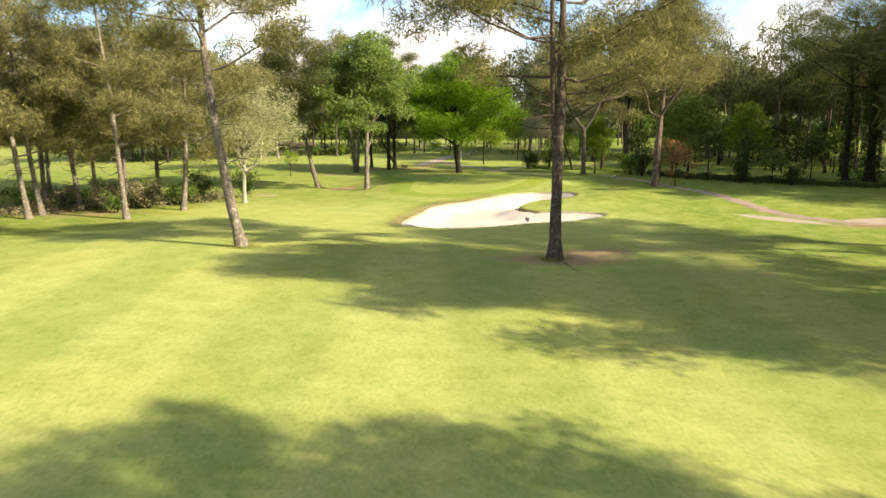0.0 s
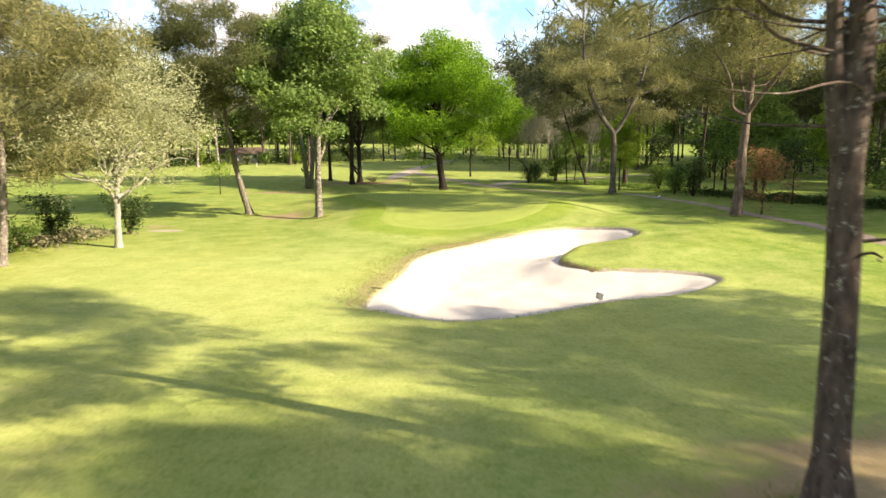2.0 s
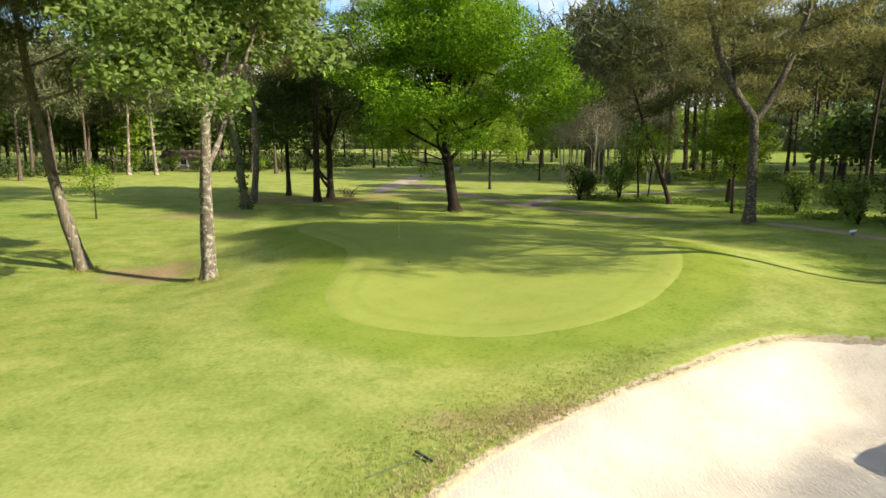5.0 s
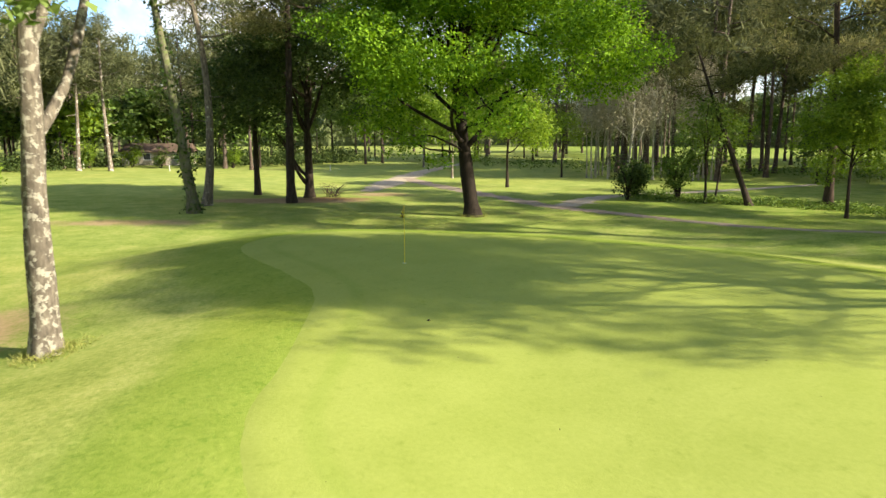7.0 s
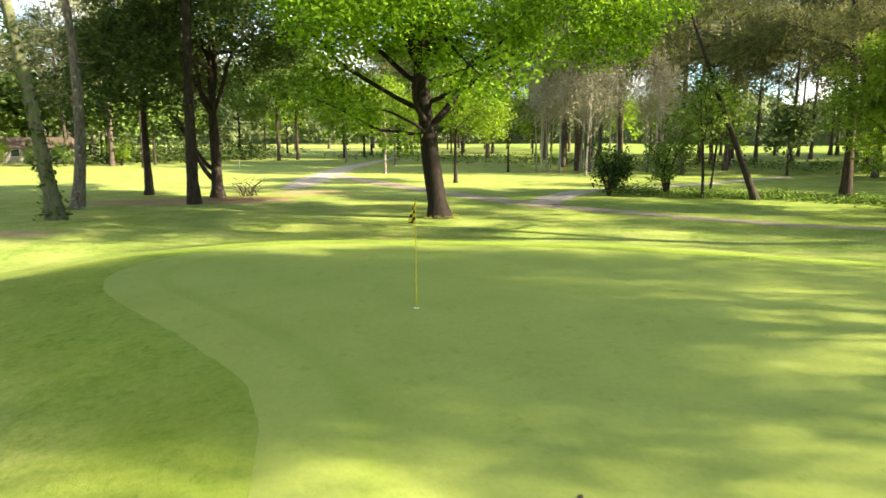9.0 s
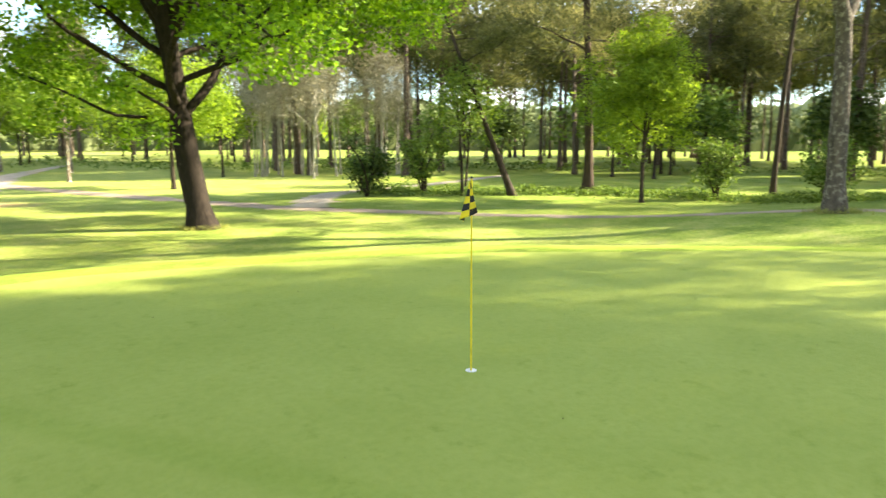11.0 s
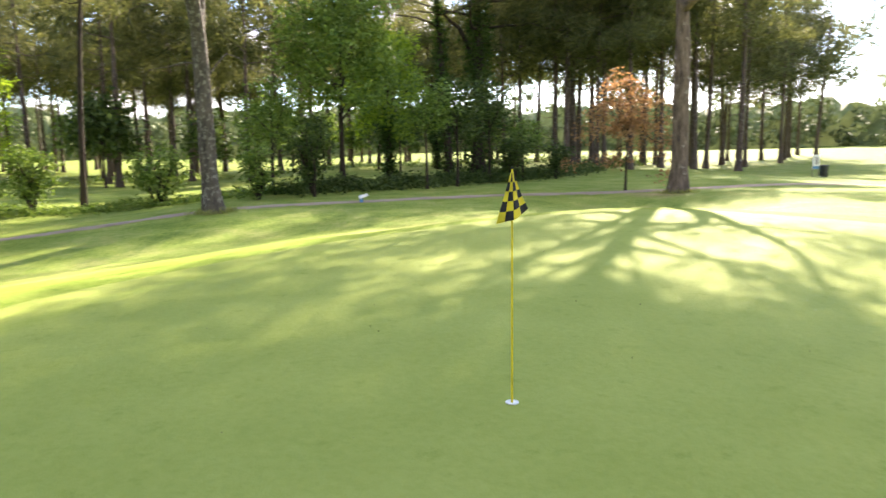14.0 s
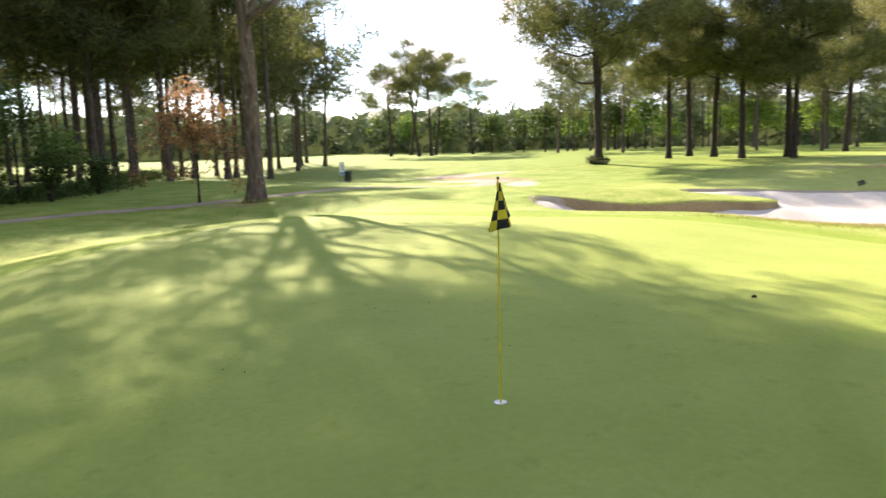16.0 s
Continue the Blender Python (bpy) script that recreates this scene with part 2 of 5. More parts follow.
M = dict(
    ground=ground_material(), green=green_material(), sand=sand_material(),
    dirt=trodden("path_dirt", (0.28, 0.225, 0.16), (0.48, 0.42, 0.335), (0.22, 0.25, 0.06)),
    dirt_red=trodden("path_red_earth", (0.19, 0.145, 0.11), (0.37, 0.30, 0.24), (0.20, 0.235, 0.05)),
    pine=leaf_material("pine_needles", (0.075, 0.084, 0.036), (0.32, 0.302, 0.128), (1.1, 1.1, 0.85), 0.44),
    pine_dark=leaf_material("pine_needles_dark", (0.042, 0.056, 0.022), (0.135, 0.145, 0.055), (1.3, 1.25, 0.9), 0.45),
    oak=leaf_material("fresh_oak_leaves", (0.036, 0.105, 0.009), (0.225, 0.385, 0.03), (1.6, 1.55, 0.7), 0.33),
    broad=leaf_material("green_leaves", (0.062, 0.118, 0.024), (0.185, 0.268, 0.063), (1.4, 1.4, 0.8), 0.30),
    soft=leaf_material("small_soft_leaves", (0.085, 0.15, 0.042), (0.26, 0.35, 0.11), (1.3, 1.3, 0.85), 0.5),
    lime=leaf_material("young_light_leaves", (0.095, 0.17, 0.02), (0.235, 0.33, 0.048), (1.5, 1.5, 0.7), 0.47),
    holm=leaf_material("dark_evergreen_leaves", (0.03, 0.055, 0.017), (0.10, 0.145, 0.042), (1.2, 1.2, 0.8), 0.3),
    pale=leaf_material("pale_lichen_leaves", (0.27, 0.285, 0.15), (0.50, 0.51, 0.31), (1.1, 1.1, 0.8), 0.4),
    pine_grey=leaf_material("grey_pine_needles", (0.045, 0.06, 0.028), (0.16, 0.17, 0.08), (1.1, 1.1, 0.8), 0.3),
    twig_pale=leaf_material("pale_twigs", (0.20, 0.185, 0.12), (0.40, 0.375, 0.26), (1, 1, 1), 0.2),
    dry=leaf_material("bare_twigs", (0.15, 0.135, 0.075), (0.31, 0.28, 0.165), (1, 1, 1), 0.2),
    copper=leaf_material("copper_leaves", (0.17, 0.10, 0.05), (0.36, 0.225, 0.115), (1.2, 1.05, 0.8), 0.45),
    far=leaf_material("far_foliage", (0.072, 0.098, 0.038), (0.155, 0.185, 0.078), (1, 1, 1), 0.15),
    ivy=leaf_material("ivy_leaves", (0.02, 0.045, 0.012), (0.07, 0.12, 0.03), (1.4, 1.4, 0.7), 0.35),
    bark=bark_material("pine_bark", (0.055, 0.047, 0.037), (0.21, 0.182, 0.142), (0.34, 0.325, 0.255)),
    bark_flaky=bark_material("flaking_pine_bark", (0.065, 0.056, 0.045), (0.21, 0.182, 0.143), (0.33, 0.305, 0.245), 0.58, patch_scale=5.0),
    bark_brown=bark_material("brown_pine_bark", (0.035, 0.026, 0.021), (0.135, 0.102, 0.08), (0.27, 0.25, 0.205), 0.62, patch_scale=6.0),
    bark_thick=bark_material("thick_plated_bark", (0.04, 0.03, 0.024), (0.19, 0.145, 0.11), (0.27, 0.245, 0.20), 0.64, scale=5.0),
    bark_red=bark_material("red_pine_bark", (0.025, 0.019, 0.015), (0.085, 0.06, 0.045)),
    bark_dark=bark_material("dark_oak_bark", (0.018, 0.014, 0.011), (0.065, 0.05, 0.038)),
    bark_pale=bark_material("lichen_bark", (0.07, 0.055, 0.042), (0.24, 0.20, 0.16), (0.44, 0.43, 0.37), 0.57),
    bark_lichen=bark_material("grey_scaly_bark", (0.035, 0.03, 0.026), (0.115, 0.098, 0.08), (0.185, 0.177, 0.14), 0.56, scale=5.0, patch_scale=6.0),
    bark_spotted=bark_material("spotted_bark", (0.05, 0.042, 0.034), (0.19, 0.165, 0.13), (0.30, 0.285, 0.235), 0.55, patch_scale=5.0),
    bark_oak=bark_material("black_oak_bark", (0.011, 0.009, 0.008), (0.034, 0.026, 0.02), (0.10, 0.085, 0.065), 0.68, scale=9.0, patch_scale=7.0),
    bark_white=bark_material("white_lichen_bark", (0.17, 0.155, 0.12), (0.40, 0.38, 0.31), (0.5, 0.49, 0.42), 0.6),
    bark_moss=bark_material("mossy_bark", (0.065, 0.065, 0.04), (0.19, 0.185, 0.115), (0.12, 0.145, 0.055), 0.54),
    yellow=plain("yellow_paint", (0.80, 0.62, 0.03), 0.4), black=plain("black_cloth", (0.012, 0.012, 0.016), 0.7),
    yellow_cloth=plain("yellow_cloth", (0.75, 0.60, 0.03), 0.7),
    white=plain("white_plastic", (0.78, 0.78, 0.75), 0.4), blue=plain("blue_paint", (0.06, 0.22, 0.42), 0.4),
    dark=plain("dark_plastic", (0.025, 0.028, 0.026), 0.5), grey=plain("grey_metal", (0.28, 0.28, 0.27), 0.45, 0.6),
    wall=plain("house_plaster", (0.36, 0.32, 0.27), 0.9), roof=plain("brown_roof_tiles", (0.11, 0.075, 0.055), 0.9),
    glass=plain("dark_window", (0.03, 0.035, 0.04), 0.1), wood=plain("grey_wood", (0.22, 0.17, 0.12), 0.9),
)


# ---- mesh helpers ----
def mesh_object(name, verts, faces, mat, smooth=False, parent=None, label=""):
    me = bpy.data.meshes.new(name)
    me.from_pydata([tuple(v) for v in verts], [], [tuple(f) for f in faces])
    me.materials.append(mat)
    if smooth:
        me.polygons.foreach_set("use_smooth", [True] * len(me.polygons))
    ob = new(name, me)
    if parent is not None:
        ob.parent = parent
    if label:
        ob["label"] = label
    return ob


def fast_mesh(name, verts, loops, per, mat, parent=None, label=""):
    """A mesh of many faces with `per` corners each, from flat arrays."""
    me = bpy.data.meshes.new(name)
    nf = len(loops) // per
    me.vertices.add(len(verts)); me.vertices.foreach_set("co", np.asarray(verts, np.float32).ravel())
    me.loops.add(len(loops)); me.loops.foreach_set("vertex_index", np.asarray(loops, np.int32))
    me.polygons.add(nf)
    me.polygons.foreach_set("loop_start", np.arange(0, nf * per, per, dtype=np.int32))
    me.update(calc_edges=True)
    me.materials.append(mat)
    ob = new(name, me)
    if parent is not None:
        ob.parent = parent
    if label:
        ob["label"] = label
    return ob


def part(name, bm, material, parent, label=""):
    me = bpy.data.meshes.new(name)
    bm.to_mesh(me)
    bm.free()
    me.materials.append(material)
    ob = new(name, me)
    ob.parent = parent
    if label:
        ob["label"] = label
    return ob


def box(bm, x, y, z, sx, sy, sz, bevel=0.0):
    r = bmesh.ops.create_cube(bm, size=1.0, matrix=Matrix.Translation((x, y, z)) @ Matrix.Diagonal((sx, sy, sz, 1)))
    if bevel:
        es = list({e for v in r["verts"] for e in v.link_edges})
        bmesh.ops.bevel(bm, geom=es, offset=bevel, segments=2, affect="EDGES")
    return bm


def rod(bm, a, b, r, sides=10, r2=None):
    a, b = Vector(a), Vector(b)
    m = Matrix.Translation((a + b) / 2) @ (b - a).to_track_quat("Z", "Y").to_matrix().to_4x4()
    bmesh.ops.create_cone(bm, cap_ends=True, segments=sides, radius1=r, radius2=r if r2 is None else r2, depth=(b - a).length, matrix=m)
    return bm


def empty(name, x, y, z=None, turn=0.0):
    e = new(name)
    e.empty_display_size = 0.3
    e.matrix_basis = pose(x, y, height(x, y) if z is None else z, 0, 0, turn)
    return e


def tube(points, radii, sides):
    """Rings along a bent line; returns vertices and faces."""
    pts = np.asarray(points, float)
    vs, fs = [], []
    d = np.gradient(pts, axis=0)
    ref = np.array([1.0, 0.13, 0.07])
    for k in range(len(pts)):
        t = d[k] / (np.linalg.norm(d[k]) + 1e-9)
        u = np.cross(t, ref); u /= np.linalg.norm(u) + 1e-9
        w = np.cross(t, u)
        for s in range(sides):
            a = 2 * math.pi * s / sides
            vs.append(pts[k] + radii[k] * (math.cos(a) * u + math.sin(a) * w))
    for k in range(len(pts) - 1):
        for s in range(sides):
            a, b = k * sides + s, k * sides + (s + 1) % sides
            fs.append((a, b, b + sides, a + sides))
    fs.append(tuple(range(len(vs) - sides, len(vs))))
    return vs, fs


# ---- ground ----
from mathutils.geometry import delaunay_2d_cdt


def smooth(a, b, v):
    u = np.clip((v - a) / (b - a), 0, 1)
    return u * u * (3 - 2 * u)


def bump(x, y, cx, cy, rx, ry, turn=0.0):
    c, s = math.cos(radians(turn)), math.sin(radians(turn))
    dx, dy = x - cx, y - cy
    return np.exp(-(((dx * c + dy * s) / rx) ** 2 + ((-dx * s + dy * c) / ry) ** 2))


def spline(points, per=10, closed=True):
    """A smooth line through a few control points."""
    p = np.asarray(points, float)
    n = len(p)
    out = []
    for i in range(n if closed else n - 1):
        a, b, c, d = (p[(i + k) % n] if closed else p[min(max(i + k, 0), n - 1)] for k in (-1, 0, 1, 2))
        for t in np.arange(per) / per:
            out.append(0.5 * (2 * b + (c - a) * t + (2 * a - 5 * b + 4 * c - d) * t * t + (3 * b - a - 3 * c + d) * t ** 3))
    if not closed:
        out.append(p[-1])
    return np.array(out)


def line_distance(x, y, line, closed=False):
    """Distance from each place to a line of points."""
    x, y = np.asarray(x, float), np.asarray(y, float)
    best = np.full(x.shape, 1e9)
    n = len(line)
    for i in range(n if closed else n - 1):
        a, b = line[i], line[(i + 1) % n]
        d = b - a
        t = np.clip(((x - a[0]) * d[0] + (y - a[1]) * d[1]) / (d @ d + 1e-12), 0, 1)
        best = np.minimum(best, np.hypot(x - a[0] - t * d[0], y - a[1] - t * d[1]))
    return best


def inside(x, y, line):
    x, y = np.asarray(x, float), np.asarray(y, float)
    res = np.zeros(x.shape, bool)
    n = len(line)
    for i in range(n):
        (x1, y1), (x2, y2) = line[i], line[(i + 1) % n]
        if y1 == y2:
            continue
        res ^= ((y1 > y) != (y2 > y)) & (x < (x2 - x1) * (y - y1) / (y2 - y1) + x1)
    return res


def depth_in(x, y, line):
    """Distance inside a closed outline, negative outside."""
    return np.where(inside(x, y, line), 1, -1) * line_distance(x, y, line, True)


GREEN = spline([(-2.8, -13.6), (-1.1, -17.3), (3.5, -19.3), (7.1, -19.0), (9.7, -17.3), (11.7, -14.7), (14.0, -10.4), (15.2, -5.0), (14.0, -0.8),
                (11.5, 3.6), (7.0, 6.8), (1.9, 8.1), (-3.3, 9.0), (-6.4, 7.0), (-7.0, 3.4), (-4.1, -1.7), (-2.9, -4.2), (-2.7, -9.0)], 8)
BUNKER = spline([(-1.45, -44.7), (0.1, -37.0), (1.0, -31.5), (3.2, -27.7), (6.5, -24.6), (9.4, -22.9), (11.3, -21.6), (13.2, -20.4), (15.3, -20.1), (18.3, -21.8),
                 (19.1, -24.8), (14.8, -27.0), (12.0, -31.0), (11.5, -33.2), (13.0, -35.4), (15.9, -36.3), (19.4, -37.9), (19.7, -40.0),
                 (16.7, -42.6), (12.4, -44.1), (9.6, -45.7), (5.9, -47.8), (2.6, -48.3), (-0.2, -46.3)], 6)


def plain_height(x, y):
    """The ground before the bunker is cut into it."""
    x, y = np.asarray(x, float), np.asarray(y, float)
    z = np.full(np.broadcast(x, y).shape, -1.2)
    z = z + (1.42 - np.clip(0.026 * x, -0.5, 0.32)) * (1 - smooth(-68, -42, y))
    z = z + 0.2 * (1 - smooth(-25, -12, y)) * smooth(-60, -42, y)
    z = z + 0.8 * smooth(14, 26, x) * (1 - smooth(8, 20, y)) * smooth(-42, -20, y)
    r = np.full(z.shape, 50.0)
    near = (np.abs(x - 4) < 36) & (np.abs(y + 5) < 38) & np.ones(z.shape, bool)
    if near.any():
        r[near] = -depth_in(np.broadcast_to(x, z.shape)[near], np.broadcast_to(y, z.shape)[near], GREEN)
    p = 1 - 0.35 * smooth(0.3, 8.0, r) - 0.65 * np.clip((r - 0.3) / 8.5, 0, 1)
    z = z * (1 - p) + 0.041 * np.minimum(y + 1, 0) * p
    z = z + 0.30 * bump(x, y, 16.5, -9, 4, 9, 10) + 0.35 * bump(x, y, 24, -25, 6, 5)
    z = z + 0.62 * bump(x, y, 17.8, -31.6, 5.0, 3.3) + 0.25 * bump(x, y, 25, -42, 7, 5)
    z = z + 0.16 * bump(x, y, 15.5, -17.0, 3.5, 1.5) + 0.45 * bump(x, y, 23.8, -15.8, 6.5, 2.8, -5) - 0.35 * bump(x, y, 24, -8.2, 5.5, 4.2)
    # the high eastern shoulder of the green, its low northern side, the tongue's bank and the dip under two trees
    z = z + 0.42 * smooth(2, 10, x) * (1 - smooth(18, 24, x)) * (1 - smooth(-9, 2, y)) * smooth(-27, -21.5, y)
    z = z - 0.14 * bump(x, y, 9.5, 6, 5, 4) + 0.32 * bump(x, y, 16.5, -28.8, 4.0, 2.4) - 0.22 * bump(x, y, -13, -6, 7, 6)
    far = np.hypot(x, y)
    z = z + smooth(60, 200, far) * (0.5 * np.sin(x * 0.045 + 1.0) * np.sin(y * 0.05) + 0.2)
    return z


def height(x, y):
    z = plain_height(x, y)
    return float(z) if z.ndim == 0 else z


def steps(spans):
    """Grid lines: (from, to, spacing) spans joined."""
    out = []
    for a, b, d in spans:
        n = max(1, round((b - a) / d))
        out += [a + (b - a) * k / n for k in range(n)]
    return np.array(out + [spans[-1][1]])


def bank(x, y):
    """Where the grassy tongue breaks off in a low face of bare earth above the sand."""
    return smooth(10.2, 11.2, x) * (1 - smooth(19.0, 20.0, x)) * smooth(-36.5, -35, y) * (1 - smooth(-26.5, -24.8, y - 0.25 * (x - 15)))


def build_ground():
    xs = steps([(-1800, -400, 200), (-400, -150, 25), (-150, -60, 4), (-60, -30, 1.4), (-30, -9, 0.9), (-9, 23, 0.3), (23, 45, 0.8), (45, 100, 1.6), (100, 260, 6), (260, 500, 30), (500, 1800, 200)])
    ys = steps([(-1800, -400, 200), (-400, -180, 25), (-180, -110, 4), (-110, -52, 1.2), (-52, 12, 0.3), (12, 60, 1.1), (60, 150, 3), (150, 400, 25), (400, 1800, 200)])
    X, Y = np.meshgrid(xs, ys)
    x, y = X.ravel(), Y.ravel()
    z = plain_height(x, y)
    db = np.full(x.shape, -50.0); dg = np.full(x.shape, -50.0)
    wide = (x > -40) & (x < 50) & (y > -75) & (y < 40)
    db[wide] = depth_in(x[wide], y[wide], BUNKER)
    dg[wide] = depth_in(x[wide], y[wide], GREEN)
    z = z - 1.6 * smooth(0.0, 0.8, db) - 0.25 * smooth(0.5, 1.3, dg)
    # rolled-up turf lip on the side of the grassy tongue
    z = z + 0.10 * np.exp(-((db + 0.5) / 0.6) ** 2) * smooth(4, 11, x) * smooth(-44, -38, y)
    nx, ny = len(xs), len(ys)
    i = np.arange(nx * ny).reshape(ny, nx)
    loops = np.stack([i[:-1, :-1], i[:-1, 1:], i[1:, 1:], i[1:, :-1]], -1).reshape(-1)
    g = fast_mesh("ground", np.stack([x, y, z], -1), loops, 4, M["ground"])
    me = g.data
    me.polygons.foreach_set("use_smooth", [True] * len(me.polygons))
    fair = (1 - smooth(20, 34, x + 0.12 * (y + 70))) * smooth(-34, -22, x)
    fair = fair * (1 - 0.8 * smooth(-40, -20, y + 0.3 * x))
    fair = np.maximum(fair, 0.45 * smooth(30, 50, y) * (1 - smooth(14, 26, x - 0.1 * y)))
    wav = 0.35 * np.sin(x * 0.9) + 0.3 * np.sin(y * 0.7 + 1)
    apron = 0.85 * smooth(-3.6, -1.5, dg + 0.4 * wav)
    band = smooth(-7.4, -5.8, dg + wav) * (1 - smooth(-3.0, -2.3, dg + 0.4 * wav)) * (1 - smooth(2, 8, y))
    fair = np.maximum(fair, 0.5 * band)
    worn = np.zeros(x.shape)
    for cx, cy, r, s, a in ((11.5, -67.5, 7, 3.0, 0.75), (-13.5, -4, 4.5, 4, 0.68), (-19, 22, 9, 2.5, 0.7), (-11, 37, 8, 2.6, 1.15), (-3, 43, 4, 3, 0.8), (-24, -13, 3, 2, 0.55),
                            (47, -47, 9, 3.0, 0.9), (4.5, -25.6, 5, 1.6, 0.62), (-1.5, -40, 1.5, 6, 0.5), (31, -13, 3, 3, 0.55), (-38, -35, 12, 5, 0.6), (-12, -46, 4, 3, 0.35),
                            (17, -63, 8, 3, 0.52), (13.5, -64.5, 5.5, 2.0, 0.8), (20, -72, 8, 4, 0.45), (9, -75, 6, 3, 0.36), (28, -58, 6, 5, 0.45), (-24, -50, 6, 4, 0.42)):
        worn = np.maximum(worn, a * bump(x, y, cx, cy, r, s))
    tongue = bank(x, y)
    worn = np.maximum(worn, 1.3 * smooth(-0.12, 0.06, db) * tongue)
    # last term: shade of the far eastern wood, put into the ground colour
    litter = 0.7 * bump(x, y, -46, -28, 14, 14) + 0.7 * bump(x, y, -8, 38.5, 7, 2.5) + 0.3 * smooth(92, 112, x) * smooth(-40, -10, y)
    sandy = np.zeros(x.shape)
    for cx, cy, r, s, t, k in ((37.2, -42.5, 5.5, 1.6, -50, 1.0), (45, -43.5, 5, 1.8, 20, 1.0), (52.5, -50, 7, 2.2, 70, 1.0), (44, -45, 3, 2, 0, 0.8), (-22.5, -15.5, 2.2, 1.2, 0, 0.75)):
        sandy = np.maximum(sandy, k * bump(x, y, cx, cy, r, s, t))
    sandy = np.maximum(sandy, 1.1 * smooth(-0.3, 0.05, db) * (1 - tongue))
    for name, v in (("sandy", sandy), ("fairway", fair), ("apron", apron), ("worn", worn), ("litter", litter)):
        a = me.attributes.new(name, "FLOAT", "POINT")
        a.data.foreach_set("value", np.asarray(v, np.float32))
    tagged(g, "mown sunlit golf course grass with worn patches", "ground", kind="structure")


def sheet(name, line, step, zf, mat, label, category):
    """A draped sheet that fills a closed outline, its rim on the outline."""
    lo, hi = line.min(0), line.max(0)
    X, Y = np.meshgrid(np.arange(lo[0], hi[0], step), np.arange(lo[1], hi[1], step))
    x, y = X.ravel(), Y.ravel()
    ok = depth_in(x, y, line) > 0.45 * step
    rim = np.concatenate([line + (np.roll(line, -1, 0) - line) * f for f in (0, 0.5)], 1).reshape(-1, 2)
    n = len(rim)
    pts = [Vector(p) for p in rim] + [Vector(p) for p in zip(x[ok], y[ok])]
    out = delaunay_2d_cdt(pts, [(k, (k + 1) % n) for k in range(n)], [list(range(n))], 1, 1e-5)
    p = np.array([tuple(v) for v in out[0]])
    d = np.maximum(depth_in(p[:, 0], p[:, 1], line), 0)
    ob = fast_mesh(name, np.column_stack([p, zf(p[:, 0], p[:, 1], d)]), np.array(out[2]).ravel(), 3, mat)
    ob.data.polygons.foreach_set("use_smooth", [True] * len(ob.data.polygons))
    at = ob.data.attributes.new("inset", "FLOAT", "POINT")
    at.data.foreach_set("value", d.astype(np.float32))
    return tagged(ob, label, category, kind="structure")


def strip(name, points, widths, mat, label, lift=0.05, seed=0):
    """A trodden path: a band with uneven edges that lies on the ground."""
    rng = np.random.default_rng(seed)
    line = spline(points, 14, False)
    w = np.interp(np.linspace(0, 1, len(line)), np.linspace(0, 1, len(widths)), widths)
    t = np.gradient(line, axis=0); t /= np.linalg.norm(t, axis=1)[:, None]
    nrm = np.stack([-t[:, 1], t[:, 0]], -1)
    k = 7
    vs = []
    jl, jr = rng.normal(0, 0.10, len(line)), rng.normal(0, 0.10, len(line))
    for i in range(len(line)):
        for s in range(k):
            u = s / (k - 1) * 2 - 1
            p = line[i] + nrm[i] * u * w[i] * (0.5 + (jl[i] if u < 0 else jr[i]))
            vs.append((p[0], p[1], height(p[0], p[1]) + lift * (1 - abs(u) ** 4) - 0.02 * abs(u) ** 4))
    fs = [(i * k + s, i * k + s + 1, (i + 1) * k + s + 1, (i + 1) * k + s) for i in range(len(line) - 1) for s in range(k - 1)]
    ob = mesh_object(name, vs, fs, mat, True)
    at = ob.data.attributes.new("edge", "FLOAT", "POINT")
    ob_edge = [abs(s / (k - 1) * 2 - 1) ** 1.6 for _ in range(len(line)) for s in range(k)]
    at.data.foreach_set("value", np.asarray(ob_edge, np.float32))
    return tagged(ob, label, "path", kind="structure")


build_ground()
sheet("putting_green", GREEN, 0.3, lambda x, y, d: plain_height(x, y) + 0.03 - 0.06 * (1 - smooth(0, 0.4, d)), M["green"],
      "closely mown pale green putting green", "putting green")
sheet("sand_bunker", BUNKER, 0.4, lambda x, y, d: plain_height(x, y) - 0.12 - 0.42 * smooth(0.0, 0.35, d) * bank(x, y) * smooth(12.0, 13.4, x) - 0.75 * smooth(0.1, 3.5, d) - 0.25 * bump(x, y, 12.3, -31.5, 2.0, 3.2) - 0.5 * bump(x, y, 15.2, -23.2, 3.6, 3.0) * smooth(0.1, 1.6, d) - 0.35 * bump(x, y, 15.4, -26.3, 3.6, 1.8) + 0.04 * np.sin(x * 1.9) * np.sin(y * 1.5),
      M["sand"], "raked pale beige sand bunker with a grassy tongue", "sand bunker")
strip("path", [(-5, 46), (-3.4, 56), (-1.6, 68), (0.7, 81), (5, 98), (10, 115)], [1.2, 4.6, 4.2, 3.6, 2.6, 2.2], M["dirt"], "pale trodden earth path through the grass", 0.05, 1)
strip("path", [(-1.5, 66), (3, 52), (7.8, 39.5), (11, 31.5), (14.5, 27), (18, 22.3), (22.5, 17), (24.5, 12.5), (28.5, 7), (33, -4), (34, -12), (35.6, -22), (37.5, -31), (38.5, -38), (43, -46)],
      [3.0, 2.6, 2.3, 2.4, 2.0, 1.7, 1.5, 1.5, 1.7, 1.9, 2.1, 2.2, 2.4, 2.7, 3], M["dirt_red"], "narrow reddish earth path along the trees", 0.05, 2)
